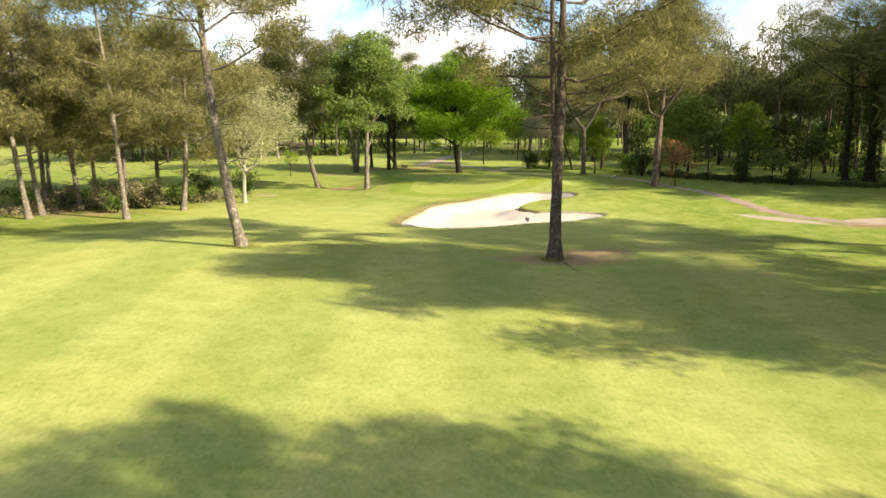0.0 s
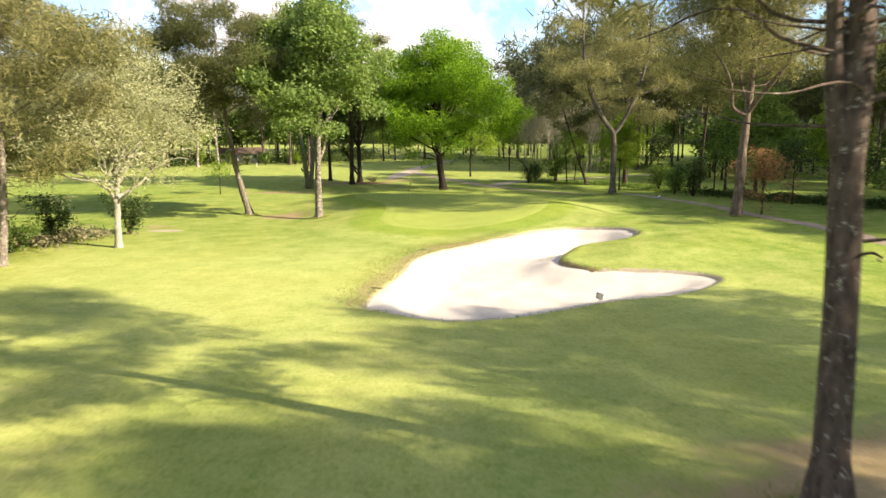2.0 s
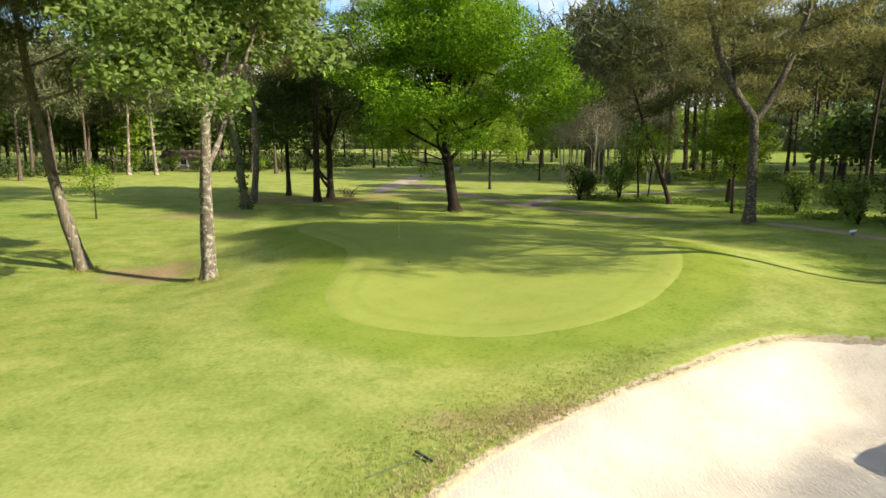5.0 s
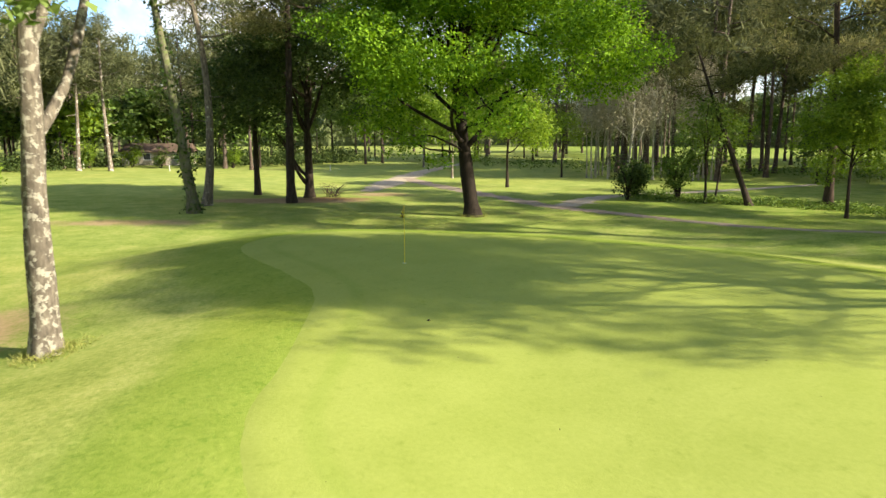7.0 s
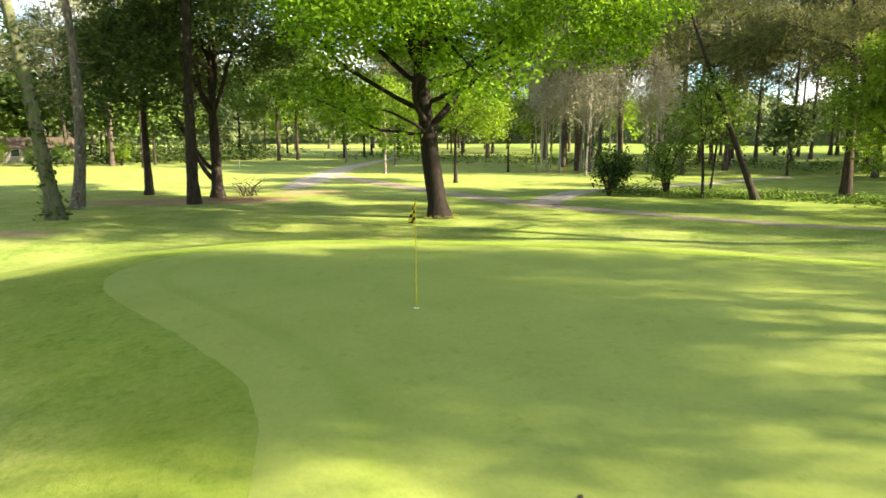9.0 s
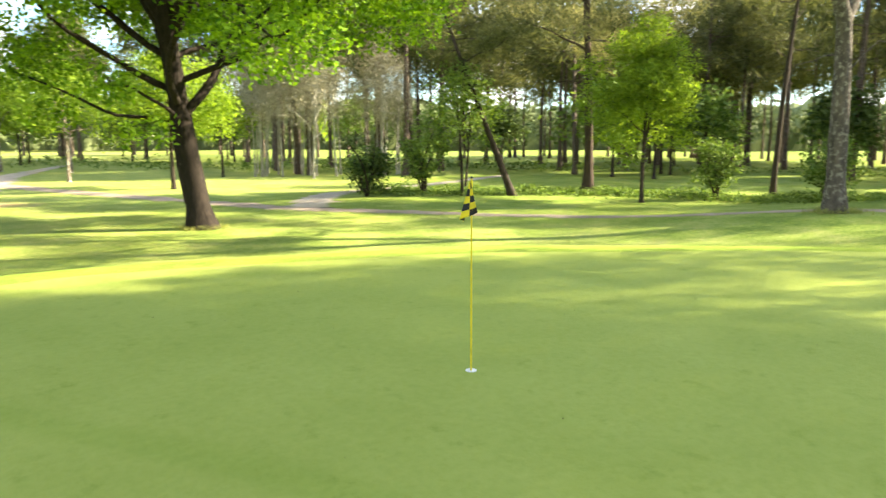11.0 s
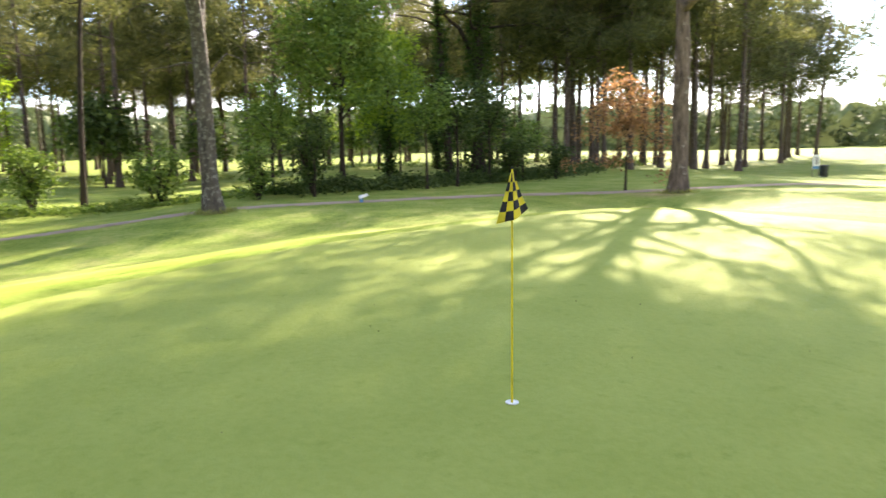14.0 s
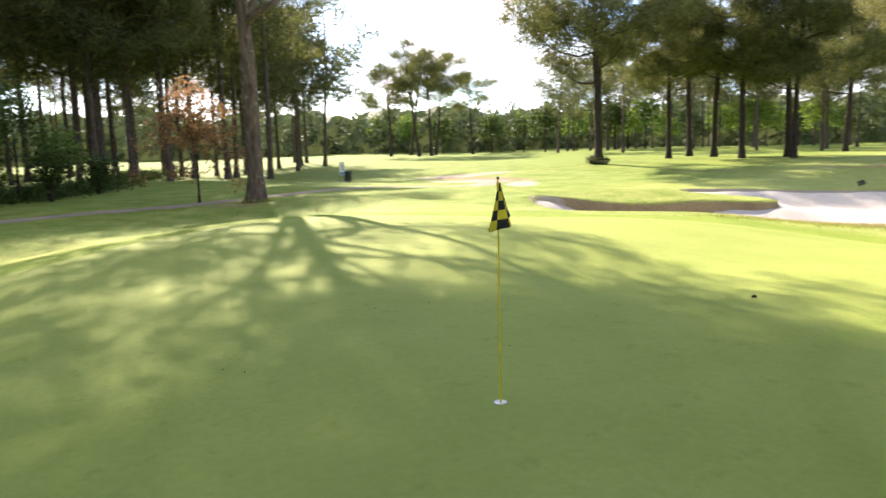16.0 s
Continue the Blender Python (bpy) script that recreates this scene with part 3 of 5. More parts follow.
strip("path", [(12, 31), (15, 36.5), (18.3, 40.3), (25, 43.5), (31, 46), (45, 54)], [2.6, 3.0, 2.2, 1.8, 1.8, 1.8], M["dirt"], "pale earth side path leading to the wood", 0.05, 3)


# ---- trees ----
def needles(rng, centres, blades, length, width, up=0.25):
    """Tufts of thin blades; three corners each."""
    n = len(centres) * blades
    c = np.repeat(centres, blades, 0) + rng.normal(0, length * 0.35, (n, 3))
    d = rng.normal(0, 1, (n, 3)); d[:, 2] += up
    d /= np.linalg.norm(d, axis=1)[:, None]
    s = np.cross(d, rng.normal(0, 1, (n, 3))); s /= np.linalg.norm(s, axis=1)[:, None] + 1e-9
    ln = length * rng.uniform(0.6, 1.3, (n, 1)); w = width * rng.uniform(0.6, 1.3, (n, 1))
    v = np.stack([c - s * w, c + s * w, c + d * ln], 1).reshape(-1, 3)
    return v, np.arange(len(v)), 3


def leaves(rng, centres, per, length, width, spread):
    """Sprays of pointed oval leaves; four corners each, folded a little."""
    n = len(centres) * per
    c = np.repeat(centres, per, 0) + rng.normal(0, spread, (n, 3))
    d = rng.normal(0, 1, (n, 3)); d[:, 2] *= 0.6
    d /= np.linalg.norm(d, axis=1)[:, None]
    up = rng.normal(0, 0.7, (n, 3)); up[:, 2] += 1
    s = np.cross(d, up); s /= np.linalg.norm(s, axis=1)[:, None] + 1e-9
    ln = length * rng.uniform(0.6, 1.35, (n, 1)); w = width * rng.uniform(0.6, 1.35, (n, 1))
    dip = np.array([0, 0, -0.12]) * ln
    v = np.stack([c, c + d * ln * 0.45 + s * w, c + d * ln + dip, c + d * ln * 0.45 - s * w], 1).reshape(-1, 3)
    return v, np.arange(len(v)), 4


def clump_points(rng, centre, radius, n, flat=0.7, shell=0.45):
    d = rng.normal(0, 1, (n, 3)); d /= np.linalg.norm(d, axis=1)[:, None]
    r = shell + (1 - shell) * rng.uniform(0, 1, (n, 1)) ** 0.6
    return np.asarray(centre) + d * r * radius * np.array([1, 1, flat])


def bent(a, b, rng, sag=0.0, wob=0.08, n=7):
    """A bent line from a to b."""
    a, b = np.asarray(a, float), np.asarray(b, float)
    L = np.linalg.norm(b - a)
    t = np.linspace(0, 1, n)[:, None]
    o1, o2 = rng.normal(0, wob * L, 3), rng.normal(0, wob * L * 0.5, 3)
    own = np.random.default_rng(int(L * 9973) + n)
    kinks = sum(np.sin(t * k * math.pi) * own.normal(0, 0.5 * wob * L / k, 3) for k in (3, 4, 5))
    return a + (b - a) * t + np.sin(t * math.pi) * o1 + np.sin(t * 2 * math.pi) * o2 + kinks + np.array([0, 0, sag * L]) * np.sin(t * math.pi)


def trunk_line(h, lean, rng, wob=0.012, bend=0.0, n=16):
    t = np.linspace(0, 1, n)
    ph = rng.uniform(0, 6.28, 4)
    x = lean[0] * h * t + wob * h * np.sin(t * 5 + ph[0]) * t + bend * h * t * (1 - t)
    y = lean[1] * h * t + wob * h * np.sin(t * 4.3 + ph[1]) * t
    return np.stack([x, y, t * h - 0.25 * (1 - t)], -1)


def along(line, f):
    k = f * (len(line) - 1)
    i = min(int(k), len(line) - 2)
    return line[i] + (line[i + 1] - line[i]) * (k - i)


def tree(name, x, y, kind="pine", h=20.0, r=0.32, crown=(0.5, 5.0), lean=(0, 0), bend=0.0, seed=1, leaf="pine", bark="bark", dense=1.0,
         limbs=12, forks=(), label="", group="", dead=0, ivy=0.0, size=1.0, z=None, sides=12, cat="tree", top=1.0, flat=0.5, gap=0.0, skew=(0, 0), ragged=1.0, hollow=0.55, sprays=False, skirt=1.0, slim=1.0, shell=0.42, twin=None, taper=0.30, limit=()):
    """A tree: tapered trunk, limbs one by one, and a crown of small clumps.
    crown: the fraction of the height where it begins and its radius in metres."""
    rng = np.random.default_rng(seed)
    e = empty(name, x, y, z)
    line = trunk_line(h * (0.97 if kind == "pine" else 0.72), lean, rng, bend=bend)
    t = np.linspace(0, 1, len(line))
    quick = twin[5] if twin and len(twin) > 5 else 0

    def part_ways(q):
        return 1 - np.exp(-quick * q) if quick else 1.7 * q - 0.7 * q * q

    if twin and len(twin) > 3:
        w = part_ways(np.clip((t - twin[0]) / (1 - twin[0]), 0, 1))
        line = line + np.stack([w * twin[3], w * twin[4], 0 * w], -1)
    rad = r * (1 - 0.80 * t ** 1.1) * (1 + 0.55 * np.exp(-t * h / 0.55)) + 0.015
    rad = rad * (1 + 0.06 * np.sin(t * h * 1.3 + seed) * np.sin(t * h * 0.55 + 2 * seed))
    vs, fs = tube(line, rad, sides)
    vs = [v + rng.normal(0, 0.018 * r / 0.3, 3) for v in vs]
    mesh_object("trunk", vs, fs, M[bark], True, e)
    stems = [line]
    if twin:
        f0, ox, oy = twin[:3]
        u = np.linspace(0, 1, 22) ** 1.6
        two = np.array([along(line, f0 + (0.98 - f0) * q) + np.array([ox, oy, 0]) * part_ways(q) for q in u])
        two = two + np.stack([np.sin(u * 9 + seed), np.cos(u * 7 + seed), 0 * u], -1) * (0.1 + 0.02 * abs(ox)) * u[:, None]
        v2, f2 = tube(two, np.interp(f0 + (1 - f0) * u, t, rad) * (0.7 if quick > 5 else 0.86), sides)
        mesh_object("stem", v2, f2, M[bark], True, e)
        stems.append(np.concatenate([line[: int(f0 * (len(line) - 1))], two]))
    c0, cr = crown
    pts = []
    if kind == "pine":
        for k in range(limbs):
            f = c0 + (0.97 - c0) * (k + rng.uniform(0, 0.8)) / limbs
            g = (f - c0) / (1 - c0)
            prof = (0.55 + 0.75 * math.sin(math.pi * min(1, g * 0.75 + 0.18))) * (1 - 0.62 * g ** 2.2) * top
            L = cr * prof * rng.uniform(0.62, 1.12)
            az = k * 2.399 + rng.uniform(-0.5, 0.5)
            a = along(stems[k % len(stems)], f)
            b = a + np.array([math.cos(az) * L, math.sin(az) * L, L * rng.uniform(0.10, 0.5) + 0.4 * g]) + np.array([skew[0], skew[1], 0]) * (0.4 + 0.6 * g)
            if limit:
                reach = np.interp(b[2], *zip(*limit)) * rng.uniform(0.8, 1.05) / max(0.1, math.hypot(*(b - a)[:2]))
                b[:2] = a[:2] + (b - a)[:2] * min(1.0, reach)
            br = bent(a, b, rng, -0.06, 0.05)
            rr = np.interp(f, t, rad) * 0.42
            v2, f2 = tube(br, np.linspace(rr, 0.02, len(br)), 6 if sides > 8 else 4)
            mesh_object("limb", v2, f2, M[bark], True, e)
            if rng.uniform() < gap:
                continue
            for q in (0.45, 0.72, 0.98):
                c = along(br, q) + rng.normal(0, 0.25, 3)
                R = (0.55 + 0.16 * L) * rng.uniform(0.75, 1.25) * (0.8 + 0.3 * q)
                pts.append(clump_points(rng, c + np.array([0, 0, 0.25 * R]), R * 0.9, int(23 * R * R * dense), flat, shell))
                if q > 0.6:
                    for sgn in (-1, 1):
                        side = np.array([-math.sin(az), math.cos(az), 0.1]) * sgn * L * 0.32 * rng.uniform(0.7, 1.2)
                        pts.append(clump_points(rng, c + side, R * 0.75, int(19 * R * R * dense), flat, shell))
        pts.append(clump_points(rng, line[-1] + np.array([0, 0, 0.3]), 0.28 * cr, int(120 * dense), 0.8))
        for k in range(dead):
            f = rng.uniform(max(0.18, c0 - 0.28), c0)
            az = rng.uniform(0, 6.28); L = rng.uniform(1.0, 3.2)
            a = along(line, f)
            b = a + np.array([math.cos(az) * L, math.sin(az) * L, rng.uniform(-0.5, 0.7)])
            br = bent(a, b, rng, 0.02, 0.1)
            v2, f2 = tube(br, np.linspace(0.05, 0.012, len(br)), 5)
            mesh_object("dead_branch", v2, f2, M[bark], True, e)
        V, Lp, per = needles(rng, np.concatenate(pts), 4, 0.66 * size, 0.036 * size)
    else:
        # broadleaf: a dome of clumps reached by rising limbs
        bot = c0 * h
        mid = (bot + h) / 2
        rz = (h - bot) / 2
        axis = along(line, 0.62)
        n = max(10, int(limbs * 7))
        for k in range(n):
            u = (k + 0.5) / n
            cz = 1 - 2 * u
            az = k * 2.399 + rng.uniform(-0.3, 0.3)
            s = math.sqrt(max(0, 1 - cz * cz)) ** (skirt if cz < 0 else 1.0)
            lobe = 0.86 + ragged * (0.13 * math.sin(3 * az + 4 * cz + seed) + 0.09 * math.sin(7 * az - 5 * cz))
            rr = lobe * (rng.uniform(0.78, 1.0) if k % 4 else rng.uniform(0.4, 0.7))
            wide = 1.0 if cz < -0.1 else 1.0 - taper * (cz + 0.1)
            c = np.array([axis[0] * 0.6 + skew[0] + cr * rr * s * math.cos(az) * wide, axis[1] * 0.6 + skew[1] + cr * rr * s * math.sin(az) * wide, mid + rz * cz * rr])
            if cz < 0.35 - hollow * 1.5 and s * rr < hollow:
                continue
            R = 0.23 * (cr + rz) * 0.5 * rng.uniform(0.75, 1.3) + 0.25
            pts.append(clump_points(rng, c, R, max(6, int(30 * R * R * dense)), 0.5, 0.35))
            if k % 7 == 0 and len([o for o in e.children if o.name.startswith("limb")]) < limbs:
                a = along(line, rng.uniform(0.42, 0.8))
                v2, f2 = tube(bent(a, c, rng, 0.06, 0.06, 9), np.linspace(r * 0.42, 0.03, 9), 7)
                mesh_object("limb", v2, f2, M[bark], True, e)
    for az, f0, L, rise, rr in forks:
        a = along(line, f0)
        b = a + np.array([math.cos(radians(az)) * L, math.sin(radians(az)) * L, rise])
        v2, f2 = tube(bent(a, b, rng, 0.05, 0.075, 11), np.linspace(rr, rr * 0.25, 11) * (1 + 0.08 * np.sin(np.arange(11) * 2.1 + az)), 9)
        mesh_object("limb", v2, f2, M[bark], True, e)
        if sprays:
            for q in (0.6, 0.8, 1.0):
                R = 0.17 * L * rng.uniform(0.8, 1.2)
                pts.append(clump_points(rng, a + (b - a) * q + rng.normal(0, 0.1 * L, 3) - (0, 0, 0.3 * R), R, int(26 * R * R * dense), 0.5, 0.3))
    if kind != "pine":
        V, Lp, per = leaves(rng, np.concatenate(pts), 4, 0.30 * size, 0.10 * size * slim, 0.22 * size)
    fast_mesh("crown", V, Lp, per, M[leaf], e)
    if ivy:
        n = int(900 * ivy)
        f = rng.uniform(0.0, 0.62, n) ** 0.9
        base = np.array([along(line, q) for q in f])
        az = rng.uniform(0, 6.28, n)
        rr = np.interp(f, t, rad) + np.abs(rng.normal(0.22 * ivy, 0.22 * ivy, n))
        c = base + np.stack([np.cos(az) * rr, np.sin(az) * rr, np.zeros(n)], -1)
        V, Lp, per = leaves(rng, c, 4, 0.26, 0.11, 0.16)
        fast_mesh("ivy", V, Lp, per, M["ivy"], e, "dark glossy climbing ivy leaves")
    return tagged(e, label, cat, group)


def shrub(name, x, y, h, w, leaf, seed, label, group="", dense=1.0, stems=6, size=0.8, low=0.08, bark="bark_dark"):
    """Several stems from one root and a ragged mass of leaves."""
    rng = np.random.default_rng(seed)
    e = empty(name, x, y)
    pts = []
    for k in range(stems):
        az = k * 2.399 + rng.uniform(-0.4, 0.4)
        L = w * rng.uniform(0.3, 0.85)
        b = np.array([math.cos(az) * L, math.sin(az) * L, h * rng.uniform(0.55, 0.95)])
        br = bent((0, 0, -0.1), b, rng, 0.1, 0.06, 8)
        v2, f2 = tube(br, np.linspace(0.035 + 0.012 * h, 0.012, 8), 6)
        mesh_object("stem", v2, f2, M[bark], True, e)
        for q in (0.35, 0.55, 0.75, 0.95):
            if q * h < low * h:
                continue
            R = (0.22 * h + 0.2) * rng.uniform(0.6, 1.1) * 0.75
            pts.append(clump_points(rng, along(br, q) + rng.normal(0, 0.16 * w, 3) * (1, 1, 0.6), R, max(8, int(42 * R * R * dense)), 0.8, 0.3))
    P = np.concatenate(pts); P = P[P[:, 2] > 0.1]
    V, Lp, per = leaves(rng, P, 4, 0.26 * size, 0.10 * size, 0.16 * size)
    fast_mesh("foliage", V, Lp, per, M[leaf], e)
    return tagged(e, label, "shrub", group)


# ---- the single trees ----
tree("pine_tree", -10.7, -65.5, h=25, r=0.36, crown=(0.50, 6.6), lean=(-0.05, 0.0), bend=-0.18, seed=11, limbs=15, dead=12, bark="bark_flaky", dense=1.1, forks=((170, 0.36, 1.8, 1.7, 0.09), (195, 0.37, 3.4, 0.5, 0.05), (10, 0.37, 3.6, 0.3, 0.05), (340, 0.40, 4.0, 0.9, 0.05)),
     label="leaning pine with pale flaking bark and dead snags")
tree("pine_tree", 10.9, -67.6, h=24.5, r=0.41, crown=(0.50, 8.5), lean=(0.018, 0.085), seed=12, limbs=20, dead=9, twin=(0.325, -0.62, 0.1, 0.3, 0.0, 10), bark="bark_brown", dense=1.05,
     forks=((12, 0.39, 4.6, 1.9, 0.085), (186, 0.43, 5.0, 0.3, 0.055), (168, 0.46, 5.2, 0.7, 0.055), (205, 0.40, 4.2, 0.0, 0.045), (350, 0.46, 5.0, 1.2, 0.065), (150, 0.37, 3.6, 0.2, 0.04), (30, 0.44, 4.2, 0.2, 0.045)),
     label="tall pine with two stems and long limbs beside a worn patch")
tree("lichen_tree", -22.6, -25.6, kind="broad", h=15.5, r=0.26, crown=(0.27, 7.0), lean=(0.03, 0), seed=13, leaf="pale", bark="bark_white", limbs=44, dense=0.55,
     size=0.9, slim=0.42, ragged=2.6, hollow=0.6, sprays=True, forks=((200, 0.30, 5.5, 3.5, 0.12), (320, 0.34, 5.0, 3.0, 0.11), (20, 0.36, 5.5, 3.0, 0.12), (260, 0.42, 4.5, 5.0, 0.12), (140, 0.38, 5.0, 4.0, 0.1), (80, 0.45, 4.5, 5.0, 0.1)), label="pale grey-green tree covered in lichen with twisted limbs")
tree("pine_tree", -17.6, -3.2, h=22.0, r=0.34, crown=(0.42, 8.4), lean=(-0.13, 0.0), bend=-0.16, seed=14, limbs=19, leaf="pine_dark", dense=1.5, dead=5,
     label="leaning dark-crowned pine on the grass by the green")
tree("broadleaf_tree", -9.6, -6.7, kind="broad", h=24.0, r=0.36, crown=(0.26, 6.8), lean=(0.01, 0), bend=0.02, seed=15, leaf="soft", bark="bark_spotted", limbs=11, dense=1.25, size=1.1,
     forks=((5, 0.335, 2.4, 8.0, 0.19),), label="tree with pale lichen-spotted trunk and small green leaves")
tree("oak_tree", 4.3, 24.9, kind="broad", h=22.8, r=0.52, crown=(0.25, 10.4), lean=(-0.12, 0.03), skew=(0.1, -0.2), taper=0.22, seed=16, leaf="oak", bark="bark_oak", limbs=24, dense=1.35, size=0.80, hollow=0.5, ragged=1.5, sprays=True, skirt=0.6,
     forks=((15, 0.30, 5.2, 5.4, 0.23), (165, 0.30, 6.5, 1.8, 0.11), (200, 0.36, 6.5, 3.6, 0.15), (262, 0.33, 6.0, 4.6, 0.17), (80, 0.31, 6.5, 5.6, 0.19), (318, 0.38, 6.5, 3.4, 0.14), (0, 0.44, 6.5, 2.8, 0.12), (172, 0.44, 6.5, 4.6, 0.16), (235, 0.28, 6.5, 1.4, 0.09)), sides=16,
     label="broad oak in bright fresh leaf with dark trunk")
tree("pine_tree", -10.4, 35.2, h=27.0, r=0.36, crown=(0.5, 6.4), seed=17, leaf="pine_dark", bark="bark_dark", label="straight dark pine among evergreen oaks")
tree("holm_oak", -9.6, 40.0, kind="broad", h=19.0, r=0.40, crown=(0.24, 7.6), seed=18, leaf="holm", bark="bark_dark", limbs=10, dense=1.15, forks=((150, 0.12, 3.5, 4.0, 0.2), (200, 0.1, 3, 5, 0.2)),
     label="dark evergreen oak with low forked stems")
tree("holm_oak", -15.0, 43.0, kind="broad", h=16.0, r=0.3, crown=(0.2, 6.5), seed=19, leaf="holm", bark="bark_dark", limbs=9, dense=0.9, label="dense dark evergreen oak")
tree("pine_tree", -16.2, 27.6, h=27.0, r=0.37, crown=(0.55, 6.5), lean=(-0.12, 0.0), seed=20, bark="bark_moss", ivy=0.25, dead=6, label="leaning pine with mossy green trunk")
tree("pine_tree", -16.9, 33.0, h=26.0, r=0.33, crown=(0.52, 6.2), lean=(-0.16, 0.0), bend=0.34, seed=21, bark="bark", dead=4, label="curved grey pine beside a mossy one")
tree("pine_tree", 25.6, 9.0, h=24.5, r=0.38, crown=(0.50, 6.0), lean=(0.01, 0.02), seed=22, limbs=18, leaf="pine", bark="bark_lichen", dense=0.9, dead=5,
     twin=(0.33, 9.6, 1.2, -5.2, -0.6, 3), label="forked pine with grey scaly trunk by the path")
tree("pine_tree", 31.7, -14.2, h=25, r=0.46, crown=(0.50, 10.5), lean=(0.035, -0.005), seed=23, limbs=34, leaf="pine", bark="bark_thick", dense=0.56, gap=0.06, limit=((11, 3.4), (13.5, 6.0), (15, 7.8), (17.5, 7.8), (19, 6.3), (20.5, 5.0), (21.5, 3.4), (23, 2.0), (25, 0.6)),
     forks=((200, 0.40, 5.0, 6.5, 0.24), (330, 0.41, 5.5, 7.5, 0.25), (110, 0.43, 4.5, 8.0, 0.17), (20, 0.45, 4.2, 8.0, 0.15)), flat=0.6, shell=0.15, skew=(0.3, -1.4), label="thick grey-brown pine with forked spreading limbs")
tree("pine_tree", 27.4, 31.6, h=14.0, r=0.24, crown=(0.55, 3.6), lean=(-0.30, 0.26), seed=24, limbs=10, leaf="pine_dark", bark="bark_dark", dense=0.8, label="thin pine leaning steeply")
tree("pine_tree", 32.9, 30.0, h=26.0, r=0.32, crown=(0.34, 6.2), lean=(-0.035, 0.02), bend=0.05, seed=25, limbs=15, leaf="pine", bark="bark_red", dead=16, label="pine with reddish trunk and dead lower branches")
tree("young_tree", 30.2, 22.9, kind="broad", h=11.0, r=0.12, crown=(0.20, 3.3), seed=26, leaf="lime", bark="bark_dark", limbs=11, dense=2.5, size=0.6, ragged=2.6, taper=0.55, label="slim young tree with bright green leaves")
tree("pine_tree", 41.5, 21.2, h=25.0, r=0.17, crown=(0.46, 5.2), lean=(0.02, -0.04), seed=27, limbs=12, leaf="pine_dark", bark="bark_dark", label="slender dark pine behind the undergrowth")
tree("pine_tree", 42.0, 13.4, h=24.0, r=0.16, crown=(0.5, 5.0), seed=28, limbs=11, leaf="pine_dark", bark="bark_dark", label="slender dark pine behind the undergrowth")
tree("thin_tree", 24.5, 33.6, kind="broad", h=9.5, r=0.10, crown=(0.3, 2.4), lean=(-0.06, 0), seed=29, leaf="broad", bark="bark_dark", limbs=6, dense=0.7, size=0.8, label="thin dark-stemmed tree with sparse green leaves")
tree("thin_tree", 26.0, 35.4, kind="broad", h=9.0, r=0.09, crown=(0.3, 2.4), lean=(0.1, 0), seed=30, leaf="lime", bark="bark_dark", limbs=6, dense=0.7, size=0.8, label="thin dark-stemmed tree with light green leaves")
tree("broadleaf_tree", 42.0, 4.5, kind="broad", h=14.5, r=0.2, crown=(0.2, 4.6), seed=31, leaf="broad", bark="bark_dark", limbs=9, dense=0.85, label="full green tree at the edge of the wood")
tree("broadleaf_tree", 50.0, 1.5, kind="broad", h=12.5, r=0.24, crown=(0.15, 3.4), seed=32, leaf="lime", bark="bark_dark", limbs=8, dense=0.75, ivy=0.5, label="ivy-covered tree with sunlit yellow-green leaves")
tree("ivy_pine", 65.0, -7.2, h=29.0, r=0.62, crown=(0.46, 10.5), seed=33, limbs=20, dense=0.42, leaf="pine_dark", bark="bark_dark", ivy=2.2, forks=((100, 0.35, 4.5, 7, 0.3),), label="large old pine thickly clad in ivy")
tree("ivy_pine", 63.0, -4.2, h=26.0, r=0.4, crown=(0.5, 8.0), lean=(0.02, 0.05), seed=34, limbs=12, leaf="pine_dark", bark="bark_dark", ivy=0.9, label="old pine with ivy on its trunk")
tree("ivy_pine", 80.0, -4.2, h=15.0, r=0.3, crown=(0.6, 4.0), lean=(-0.1, 0.08), seed=35, limbs=10, leaf="pine_dark", bark="bark_dark", ivy=0.9, label="leaning trunk wrapped in dark ivy")
tree("copper_tree", 35.0, -12.4, kind="broad", h=6.8, r=0.06, crown=(0.14, 2.6), seed=36, leaf="copper", bark="bark_dark", limbs=10, dense=0.85, size=0.55, ragged=3.2, slim=1.2, label="small tree with copper brown leaves")
tree("sapling", -27.5, 20.0, kind="broad", h=5.2, r=0.06, crown=(0.25, 2.0), seed=37, leaf="lime", bark="bark_dark", limbs=5, dense=0.5, size=0.8, label="slim sapling with bright yellow-green leaves")
tree("young_oak", 9.9, 51.6, kind="broad", h=11.0, r=0.16, crown=(0.24, 5.4), seed=38, leaf="lime", bark="bark_dark", limbs=8, dense=0.75, label="young oak in light green leaf")
tree("young_tree", 4.6, 67.0, kind="broad", h=11.5, r=0.14, crown=(0.3, 4.6), seed=41, leaf="lime", bark="bark_pale", limbs=7, dense=0.5, size=1.1, label="young tree with yellow-green leaves and pale stem")
tree("young_tree", 7.6, 88.0, kind="broad", h=13, r=0.15, crown=(0.3, 5.0), seed=42, leaf="lime", bark="bark_pale", limbs=7, dense=0.4, size=1.3, label="young tree with yellow-green leaves and pale stem")
tree("young_tree", 1.0, 96.0, kind="broad", h=13, r=0.15, crown=(0.28, 5.0), seed=43, leaf="lime", bark="bark_pale", limbs=7, dense=0.4, size=1.3, label="young tree with yellow-green leaves and pale stem")
tree("young_oak", 19.0, 68.0, kind="broad", h=9.0, r=0.12, crown=(0.28, 3.4), seed=39, leaf="lime", bark="bark_dark", limbs=6, dense=0.6, label="young oak in light green leaf")

